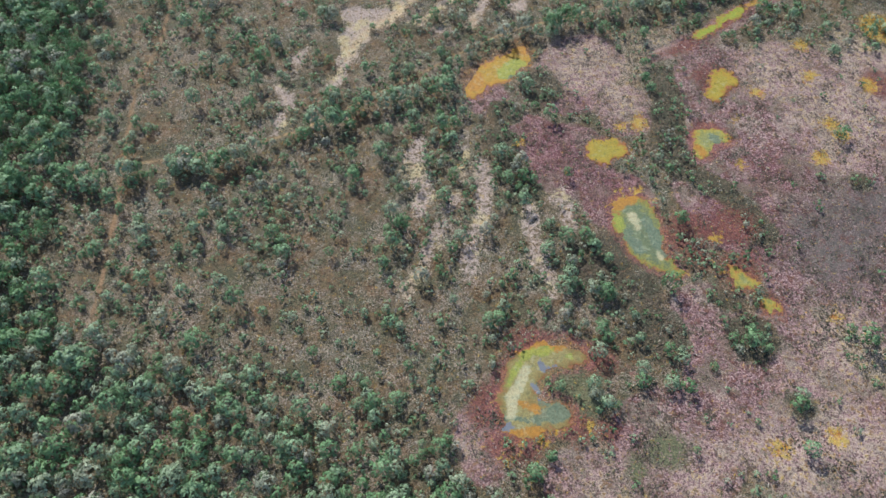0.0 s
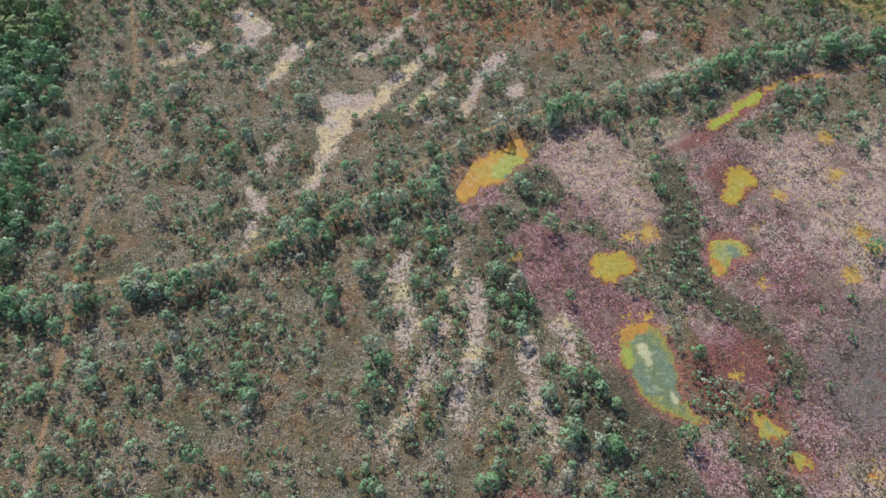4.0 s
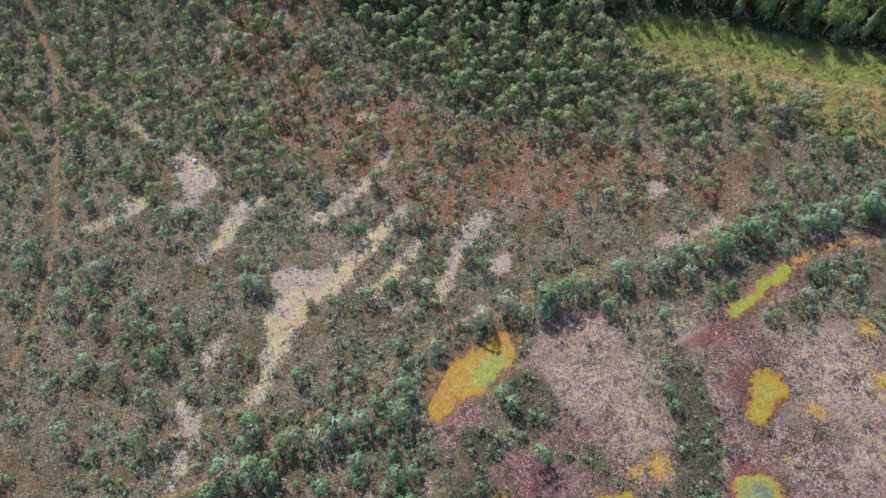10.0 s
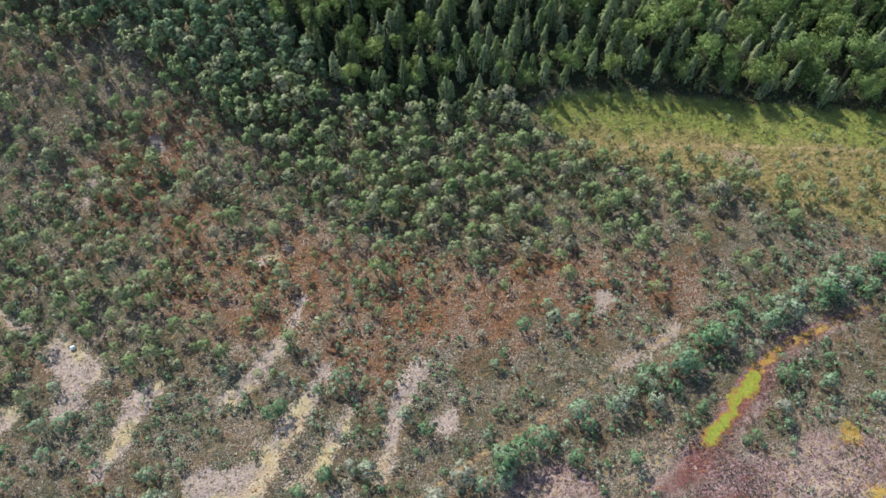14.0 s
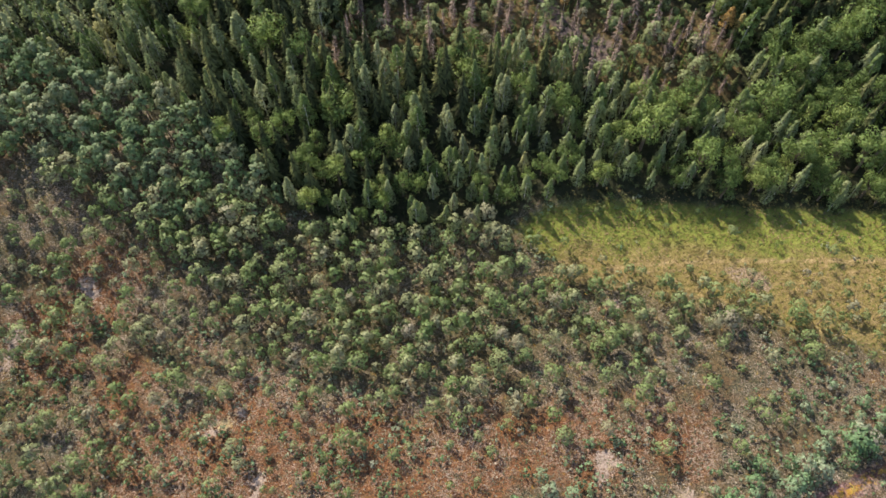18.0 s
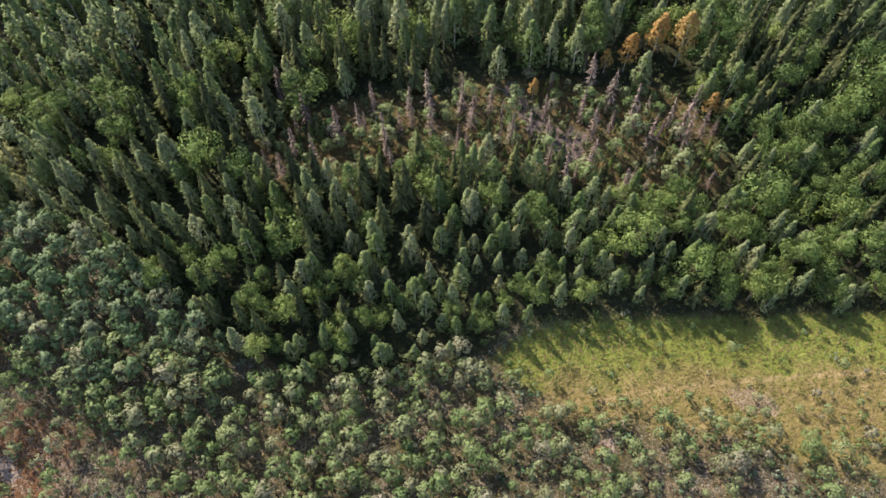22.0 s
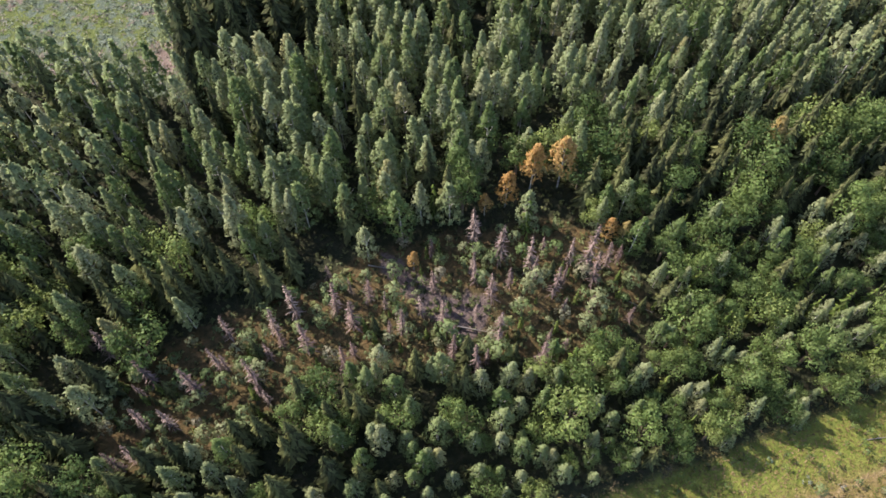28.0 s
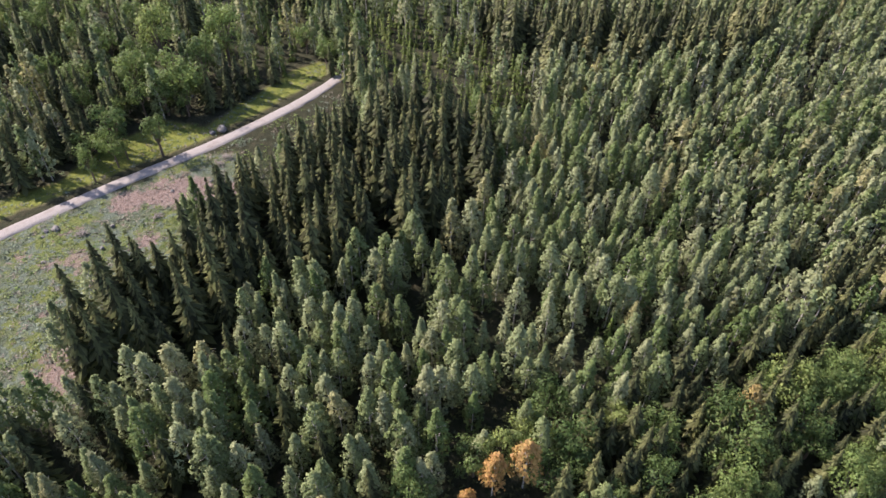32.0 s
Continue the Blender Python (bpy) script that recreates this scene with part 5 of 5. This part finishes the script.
# only what the flight can see
keep = (fy < 300 + 1.1 * (fx + 60)) & (fy < 460 - 0.75 * (fx - 90)) & (fx < 320)
keep &= (fx > np.interp(fy, [180, 270, 297, 335, 455], [-115, -58, -38, 12, 65])) & (fy > np.interp(fx, [110, 130, 192, 315], [0, 150, 200, 255]))
fx, fy = fx[keep], fy[keep]
_, bir, spr, bro, beyond, stand = shares(fx, fy)
roll_dice = rng.uniform(0, 1, len(fx))
is_spr, is_bro = roll_dice < spr, (roll_dice >= spr) & (roll_dice < spr + bro)
young = is_spr & (beyond > 0.5) & (fy > 367 - 0.2 * (fx - 90)) & (vnoise(fx, fy, 30, 73) > 0.3)
in_young = inside(fx, fy, YOUNG_WOOD) + (vnoise(fx, fy, 8, 74) - 0.5) * 8 < 0
east = is_spr & (fx > 80 - 0.3 * (fy - 215)) & (fy < 252) & (stand < 0.5) & (inside(fx, fy, DARK_EAST) > 0) & (rng.uniform(0, 1, len(fx)) < 0.7)
young = young | east | (in_young & ~is_bro & (roll_dice < 0.9))
is_bro &= ~in_young
is_spr &= ~young
is_bir = ~(is_spr | is_bro | young)
distant = is_bir & (chain(fx, fy, [(20, 200), (100, 240), (110, 285)], 62.0) > 0)
is_bir &= ~distant
into = fy - edge_y(fx)
grow = np.clip(0.70 + into / 110, 0.7, 1.25)
line = [(45, 232), (80, 250), (100, 268)]
for kind, mask, size, cnt, nm, lb in ((BIRCH, is_bir, grow * rng.uniform(0.75, 1.15, len(fx)), 300, "birch_forest", "dense grey-green birch forest on the slope"),
                                      (FAR_BIRCH, distant, grow * rng.uniform(0.75, 1.15, len(fx)), 0, "far_birch_forest", "distant grey-green birch forest"),
                                      (SPRUCE, is_spr, np.where(stand > 0.5, 1.5, 0.55 + 0.45 * grow) * rng.uniform(0.7, 1.12, len(fx)), 300, "spruce_forest", "dense dark spruce forest"),
                                      (BROAD, is_bro, np.clip(grow, 0.75, 1.2) * rng.uniform(0.75, 1.2, len(fx)), 90, "broadleaf_forest", "green broad-leaved trees among the conifers"),
                                      (YOUNG, young, rng.uniform(0.7, 1.2, len(fx)), 220, "young_spruce_forest", "bright young spruce plantation beyond the road")):
    kx, ky, ks = fx[mask], fy[mask], size[mask]
    kind.plant(kx, ky, ks, nearest(kx, ky, line, cnt) if cnt else np.zeros(len(kx), bool), 3, nm, lb)

gold = [(85.8, 241.0, .55), (89.8, 240.5, .85), (95.6, 241.0, 1.1), (100.3, 239.0, 1.2), (137.0, 224.0, 1.1), (100.9, 226.3, .65), (103.0, 224.7, .65), (70.0, 238.6, .5)]
gx_, gy_, gs_ = (np.array(c) for c in zip(*gold))
GOLD.plant(gx_, gy_, gs_ * 1.22, np.ones(len(gx_), bool), 4)

bx_, by_, br_ = (np.array(c) for c in zip(*BRIGHT))
BROAD.plant(bx_, by_, br_ / 3.0, np.ones(len(bx_), bool), 7, wide=np.clip(1.15 - 0.03 * br_, 0.85, 1.2))

rx_, ry_, rs_ = (np.array(c) for c in zip((76.7, 346.6, 1.0), (82.6, 348.8, 1.15), (85.4, 350.4, 1.0), (100.1, 361.5, 1.5), (105.4, 361.0, 1.35), (95.5, 364, 1.3), (53.9, 359.7, .6), (61.2, 360.4, .7), (57.5, 362.5, .55), (50.5, 355.5, .5)))
BROAD.plant(rx_, ry_, rs_, np.ones(len(rx_), bool), 14, wide=np.full(len(rx_), 0.8))

wx_, wy_ = spread(-112, -62, 14, 190, 2.9, 90, lambda x, y: 0.62 * soft(x + np.interp(y, [20, 80, 140, 165, 190], [70, 77, 81, 92, 108]) + (vnoise(x, y, 9, 91) - 0.5) * 10, 2))
WEST.plant(wx_, wy_, rng.uniform(0.7, 1.4, len(wx_)), nearest(wx_, wy_, [(-66, 20), (-66, 110)], 160), 16, "west_broadleaf_wood", "small bright green trees at the bog's western edge")

dead = [(94.2, 224.2, 1.15), (82.8, 232.7, .9), (86.2, 228.9, .9), (80.7, 236.9, .9), (86.9, 223.1, .8), (69.1, 219.5, .9), (50.2, 240.8, .9), (46.2, 240.2, .7), (55.7, 238.5, .8), (56.5, 234.9, .8), (49.1, 235.3, .9), (52.3, 229.4, .8),
        (40.4, 234.3, .9), (24.4, 249.5, .8), (24.3, 237.5, .7), (27.4, 235.5, .7), (93.8, 221.4, .9), (78.9, 215.3, .8), (32.6, 237.8, .9), (62.5, 230.2, .7), (28.0, 242.5, .8), (19.4, 233.6, .7)]
dx_, dy_, ds_ = (np.array(c) for c in zip(*dead))
ex_, ey_ = spread(20, 108, 205, 250, 4.2, 81, lambda x, y: 0.4 * soft(inside(x, y, CLEARING) + 1, 2))
dx_, dy_, ds_ = np.concatenate([dx_, ex_]), np.concatenate([dy_, ey_]), np.concatenate([ds_, rng.uniform(0.4, 0.75, len(ex_))])
DEAD.plant(dx_, dy_, ds_ * 1.25, np.ones(len(dx_), bool), 5)
mx_, my_ = np.array([86.1, 91.2, 73.1, 84.2, 68.1, 64.2, 80.4, 22.9, 98.3]), np.array([246.1, 217.2, 219.3, 225.3, 226.2, 235.1, 223.2, 245.0, 208.1])
BELT.plant(mx_, my_, rng.uniform(1.2, 1.7, len(mx_)), np.ones(len(mx_), bool), 8)
sx_, sy_ = spread(44, 150, 165, 205, 2.2, 83, lambda x, y: 0.5 * soft(edge_y(x) - 11 - y + (vnoise(x, y, 6, 84) - 0.5) * 8, 4) * (y < edge_y(x)) * zones(x, y)["meadow"])
SHRUB.plant(sx_, sy_, rng.uniform(0.45, 1.6, len(sx_)), np.ones(len(sx_), bool) if len(sx_) < 300 else nearest(sx_, sy_, [(60, 190), (110, 180)], 250), 9)
qx_, qy_ = spread(44, 150, 150, 196, 2.6, 88, lambda x, y: zones(x, y)["meadow"] * np.clip(0.07 + 0.65 * soft(x - 57 + (vnoise(x, y, 7, 87) - 0.5) * 16, 5) + 0.7 * soft(y - np.interp(x, [44, 75, 112, 150], [184, 179, 171, 163]) + (vnoise(x, y, 6, 89) - 0.5) * 9, 2.5), 0, 1) * (1 - zones(x, y)["path"]))
BELT.plant(qx_, qy_, rng.uniform(0.22, 0.75, len(qx_)), np.zeros(len(qx_), bool), 15, "meadow_scrub", "small pines and bushes scattered over the meadow edge")
cx_, cy_ = spread(20, 108, 205, 250, 2.2, 82, lambda x, y: 0.6 * soft(inside(x, y, CLEARING) + 1, 2) * (chain(x, y, [(75.5, 228.3, 3), (71.7, 226.7, 3)]) > 0))
BELT.plant(cx_, cy_, rng.uniform(0.2, 1.0, len(cx_)) ** 1.3 * 1.15, np.zeros(len(cx_), bool), 6, "young_pine_thicket", "young pines and brush among dead spruces")

nx_, ny_ = spread(20, 108, 205, 250, 3.6, 85, lambda x, y: 0.5 * soft(inside(x, y, CLEARING) + 1, 2) * (chain(x, y, [(75.5, 228.3, 3), (71.7, 226.7, 3)]) > 0))
YOUNG.plant(nx_, ny_, rng.uniform(0.25, 0.62, len(nx_)), np.ones(len(nx_), bool), 10)
SPRUCE.plant(nx_[::3] + 1.2, ny_[::3] - 1.0, rng.uniform(0.25, 0.5, len(nx_[::3])), np.ones(len(nx_[::3]), bool), 11)

# ---- low plants: tufts that nobody could count ----
def tufts(name, label, material, x, y, size, tall, seed, blades=3, loose=0.5, patch=4.5, shift=0.0):
    """Low plants: a few crossed blades or sprigs for each."""
    r = np.random.default_rng(seed)
    n = len(x)
    z = land(x, y)
    tint = np.clip(0.5 + 1.7 * (vnoise(x, y, patch, seed, 4) - 0.5) + 0.5 * (r.uniform(0, 1, n) - 0.5) + shift, 0, 0.999)
    k = n * blades
    X1, Y1, Z1, S1 = (np.repeat(q, blades) for q in (x, y, z, size))
    a = r.uniform(0, 6.28, (k, 1)) + np.array([0, 2.1, 4.2]) + r.normal(0, 0.4, (k, 3))
    cx, cy = X1 + r.normal(0, loose, k) * S1, Y1 + r.normal(0, loose, k) * S1
    rad = S1[:, None] * r.uniform(0.35, 1.0, (k, 3))
    up = S1[:, None] * tall * r.uniform(0.05, 1.0, (k, 3))
    p, q, t = (np.stack([cx + rad[:, m] * np.cos(a[:, m]), cy + rad[:, m] * np.sin(a[:, m]), Z1 + up[:, m]], -1) for m in range(3))
    v = np.stack([p, q, t], 1).reshape(-1, 3)
    g = np.cross(q - p, t - p)
    g /= np.linalg.norm(g, axis=1)[:, None] + 1e-9
    g = g * np.where(g[:, 2:] < 0, -1, 1) * 0.45 + [0, 0, 0.55] + r.normal(0, 0.22, g.shape)
    g /= np.linalg.norm(g, axis=1)[:, None]
    f = np.arange(k * 3).reshape(k, 3)
    f = np.where((np.cross(q - p, t - p)[:, 2] < 0)[:, None], f[:, ::-1], f)
    ob = new(name, np_mesh(name, v, f, {"tint": np.repeat(tint, blades * 3)}, False, np.repeat(g, 3, axis=0)))
    ob.data.materials.append(material)
    return tagged(ob, label, "plants", kind="stuff")


def heath_keep(x, y):
    z = zones(x, y)
    return 0.8 * no_pool(x, y) * (1 - 0.82 * z["pink"]) * (1 - 0.80 * z["pale"]) * (1 - 0.9 * z["path"]) * (1 - z["meadow"]) * (1 - z["forest"])


def pink_keep(x, y):
    z = zones(x, y)
    return 0.5 * no_pool(x, y) * z["pink"] * (1 - z["moss"])


hx, hy = spread(-105, 112, 16, 215, 0.66, 91, heath_keep)
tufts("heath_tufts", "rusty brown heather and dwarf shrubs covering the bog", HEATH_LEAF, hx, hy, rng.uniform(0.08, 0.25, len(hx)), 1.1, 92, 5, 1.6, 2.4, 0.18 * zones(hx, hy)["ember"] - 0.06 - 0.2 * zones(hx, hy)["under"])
hx, hy = spread(0, 112, 16, 142, 2.3, 101, lambda x, y: no_pool(x, y) * np.maximum(0.9 * zones(x, y)["dusk"] * (chain(x, y, POOLS["crescent"]) > 1), zones(x, y)["pink"] * np.clip(vnoise(x, y, 8, 102, 3) * 3.6 - 1.6, 0.03, 0.75)))
tufts("heather_clumps", "dark brown heather clumps among the peat moss", DARK_HEATH, hx, hy, rng.uniform(0.16, 0.34, len(hx)), 0.9, 103, 34, 3.2)
hx, hy = spread(0, 112, 16, 142, 0.5, 93, pink_keep)
tufts("peat_moss_hummocks", "pink and wine-red peat moss hummocks", PINK_LEAF, hx, hy, rng.uniform(0.08, 0.22, len(hx)), 0.5, 94, 4)
hx, hy = spread(40, 150, 150, 205, 0.55, 95, lambda x, y: 0.8 * zones(x, y)["meadow"] * (1 - zones(x, y)["path"]))
tufts("meadow_grass", "dry ochre and green meadow grass", GRASS_LEAF, hx, hy, rng.uniform(0.10, 0.24, len(hx)), 1.0, 96, 7, shift=0.1 - 0.65 * zones(hx, hy)["lush"])
hx, hy = spread(-10, 155, 284, 365, 0.95, 97, lambda x, y: 0.42 * np.maximum(zones(x, y)["cut"], 0.8 * soft(np.minimum(inside(x, y, ROADSIDE), inside(x, y, VERGE)), 1)) * (chain(x, y, ROAD, 2.2) > 0) * (1 - 0.85 * zones(x, y)["brash"]))
tufts("clearcut_herbs", "green herbs and pinkish brush on cleared ground", HERB_LEAF, hx, hy, rng.uniform(0.14, 0.34, len(hx)), 1.2, 98, 14, 1.3, 6.0)
hx, hy = spread(-60, 130, 180, 262, 1.5, 99, lambda x, y: 0.7 * zones(x, y)["forest"])
tufts("forest_undergrowth", "dark green bilberry and ferns under the trees", SPRUCE_LEAF, hx, hy, rng.uniform(0.3, 0.7, len(hx)), 0.9, 100, 6)


# ---- small things ----
def boulder(x, y, r, seed, label, flat=0.7, material=None):
    rr = np.random.default_rng(seed)
    bm = bmesh.new()
    bmesh.ops.create_icosphere(bm, subdivisions=2, radius=1.0)
    for v in bm.verts:
        n = noise.noise(v.co * 1.3 + Vector((seed, 0, 0))) * 0.45 + noise.noise(v.co * 3.1) * 0.15
        v.co = Vector((v.co.x * (1 + n) * r, v.co.y * (1 + n) * r * 0.8, v.co.z * (1 + n * 0.6) * r * flat))
    ob = new("boulder", bm_mesh("boulder", bm))
    ob.data.materials.append(material or STONE)
    ob.matrix_basis = pose(x, y, float(height(x, y)) + r * flat * 0.35, 0, 0, rr.uniform(0, 360))
    return tagged(ob, label, "boulder", "boulders by the road")


for k, (x, y, r) in enumerate([(64.9, 335.9, 0.95), (63.2, 336.6, 0.6), (62.2, 335.4, 0.45), (107.2, 347.6, 1.3), (104.8, 347.9, 0.8), (88, 333, 0.5), (74, 330, 0.5), (70, 325, 0.45), (60, 328, 0.5), (96, 331, 0.45)]):
    boulder(x, y, r, 20 + k, "pale grey granite boulder beside the gravel road")
boulder(-43.0, 157.7, 0.45, 44, "small white stone on a pale patch of bog", 1.1, bark_material("white_stone", (0.55, 0.56, 0.56), (0.78, 0.78, 0.76)))


def log(name, label, a, b, r, material, stubs=5):
    """A fallen trunk with broken stubs of branches."""
    rr = np.random.default_rng(abs(int(a[0] * 10)))
    A, B = Vector((*a, float(height(*a)) + r + 0.25)), Vector((*b, float(height(*b)) + r + 0.2))
    root = new(name)
    root.location = A
    q = (B - A).to_track_quat("Z", "Y").to_matrix()
    n = 7

    def stem(p0, p1, r0, r1, sides, nm):
        d = (p1 - p0)
        rot = d.to_track_quat("Z", "Y").to_matrix()
        v, f = [], []
        for k in range(n):
            t = k / (n - 1)
            for j in range(sides):
                w = 2 * math.pi * j / sides
                rad = (r0 + (r1 - r0) * t) * rr.uniform(0.85, 1.15)
                v.append(p0 + d * t + rot @ Vector((rad * math.cos(w), rad * math.sin(w), 0)))
        for k in range(n - 1):
            for j in range(sides):
                i0, i1 = k * sides + j, k * sides + (j + 1) % sides
                f += [(i0, i1, i1 + sides), (i0, i1 + sides, i0 + sides)]
        return part(nm, np_mesh(nm, v, f, None, True), material, root)

    stem(Vector((0, 0, 0)), B - A, r, r * 0.35, 7, "trunk")
    for k in range(stubs):
        p = (B - A) * rr.uniform(0.3, 0.95)
        o = q @ Vector((rr.normal(0, 1), rr.normal(0, 1), rr.uniform(0.3, 0.8)))
        o.z = abs(o.z) + 0.2
        stem(p, p + o.normalized() * rr.uniform(0.5, 1.3), r * 0.35, r * 0.1, 4, "branch")
    return tagged(root, label, "log", "fallen trunks")


for a, b, r in (((70.6, 227.0), (75.4, 222.8), 0.15), ((79.5, 216.5), (82.5, 212.9), 0.16), ((64, 243), (67.5, 240), 0.14), ((98, 216), (100.5, 212.5), 0.13)):
    log("fallen_trunk", "bleached fallen trunk lying in the forest clearing", a, b, r, GREY_WOOD)
for a, b in (((117.5, 178.0), (120.5, 176.5)), ((-19.5, 52.5), (-17.5, 51.0)), ((-31.5, 41), (-29.8, 39.8)), ((32, 183.5), (34.5, 181.2)), ((62, 178.6), (64.2, 177.1))):
    log("fallen_trunk", "bare grey fallen trunk among low plants", a, b, 0.10, GREY_WOOD, 3)


def brush_pile(x, y, r, seed):
    """A heap of cut branches."""
    rr = np.random.default_rng(seed)
    root = new("brush_pile")
    root.location = (x, y, float(height(x, y)))
    for k in range(26):
        a, u = rr.uniform(0, 6.28), rr.uniform(0.2, 1)
        p = Vector((r * u * math.cos(a) * 0.7, r * u * math.sin(a) * 0.7, 0.12 + (1 - u) * 0.7))
        b = rr.uniform(0, 3.14)
        d = Vector((math.cos(b), math.sin(b), rr.normal(0, 0.2))) * rr.uniform(0.6, 1.3)
        v, f = tube([tuple(p - d), tuple(p + d)], [0.07, 0.04], 4)
        part("branch", np_mesh("branch", v, f, None, True), GREY_WOOD, root)
    return tagged(root, "heap of pale cut branches beside the road", "brush pile", "brush piles")


for k, (x, y, r) in enumerate([(103, 336.6, 1.8), (100.2, 335.4, 1.3), (68.5, 331.5, 1.2), (82, 327, 1.3), (90, 325.5, 1.2)]):
    brush_pile(x, y, r, 70 + k)


def earth_mound(x, y, r):
    """A heap of bare ochre earth with clods round its foot."""
    bm = bmesh.new()
    bmesh.ops.create_icosphere(bm, subdivisions=3, radius=1.0)
    for v in bm.verts:
        n = noise.noise(v.co * 1.6) * 0.35 + noise.noise(v.co * 4.3) * 0.16
        v.co = Vector((v.co.x * (1 + n) * r * 1.35, v.co.y * (1 + n) * r * 0.8, max(v.co.z, -0.3) * (1 + n) * r * 0.55))
    root = new("earth_mound")
    root.location = (x, y, float(land(x, y)) + 0.05)
    part("heap", bm_mesh("heap", bm, True), EARTH, root)
    rr = np.random.default_rng(5)
    for k in range(7):
        a = rr.uniform(0, 6.28)
        cm = bmesh.new()
        bmesh.ops.create_icosphere(cm, subdivisions=1, radius=r * rr.uniform(0.10, 0.2))
        for v in cm.verts:
            v.co *= 1 + noise.noise(v.co * 5 + Vector((k, 0, 0))) * 0.4
        clod = part("clod", bm_mesh("clod", cm), EARTH, root)
        clod.location = (r * 1.5 * math.cos(a), r * 1.0 * math.sin(a), 0.05)
    return tagged(root, "small heap of bare ochre earth between low pines", "earth mound")


def earth_material():
    g = Mat("ochre_earth", 0.95)
    n = g.noise(2.5, 4, 0.7)
    g.bump(n, 0.6, 0.12)
    return g.done(g.ramp(n, (0.35, (0.20, 0.115, 0.055)), (0.55, (0.33, 0.21, 0.115)), (0.7, (0.40, 0.29, 0.18))))


EARTH = earth_material()
earth_mound(59.5, 175.9, 1.0)


def snag(x, y, h, lean):
    """A bleached standing stem with short broken branches."""
    root = new("snag")
    root.location = (x, y, float(land(x, y)))
    v, f = tube([(0, 0, -0.2), (lean * 0.4, 0, h * 0.5), (lean, 0.05, h)], [0.13, 0.10, 0.05], 6)
    part("trunk", np_mesh("trunk", v, f, None, True), GREY_WOOD, root)
    for k in range(5):
        a, t = 2.4 * k, 0.35 + 0.13 * k
        v, f = tube([(lean * t, 0, h * t), (lean * t + 0.5 * math.cos(a), 0.5 * math.sin(a), h * t + 0.15)], [0.035, 0.015], 4)
        part("branch", np_mesh("branch", v, f, None, True), GREY_WOOD, root)
    return tagged(root, "bleached dead stem standing among green pines", "dead tree", "bleached stems")


for x, y, h, lean in ((40.8, 186.6, 3.2, 0.2), (56.5, 168.0, 2.6, -0.4), (70.5, 169.0, 2.8, 0.5), (48.0, 179.5, 2.4, 0.3), (-8.5, 52.0, 2.4, 0.3), (1.5, 60.5, 2.0, -0.2), (-27.0, 33.0, 2.6, 0.4)):
    snag(x, y, h, lean)

# slash left on the cleared ground: sticks that nobody could count
kx, ky = spread(45, 108, 296, 342, 0.85, 111, lambda x, y: np.clip(0.75 * zones(x, y)["brash"] + 0.05 * zones(x, y)["cut"], 0, 1) * (chain(x, y, ROAD, 2.4) > 0))
kr = np.random.default_rng(112)
pieces = []
for x, y, z in zip(kx, ky, land(kx, ky)):
    a, l, up = kr.uniform(0, 6.28), kr.uniform(0.4, 1.5), kr.uniform(0.08, 0.22)
    e = (l * math.cos(a) / 2, l * math.sin(a) / 2)
    pieces.append(tube([(x - e[0], y - e[1], z + up), (x + e[0], y + e[1], z + up + kr.normal(0, 0.06))], [kr.uniform(0.04, 0.10), 0.03], 3))
slash = new("logging_slash", np_mesh("logging_slash", *join(pieces)))
slash.data.materials.append(GREY_WOOD)
tagged(slash, "pale broken sticks and branches left on cleared ground", "branches", kind="stuff")
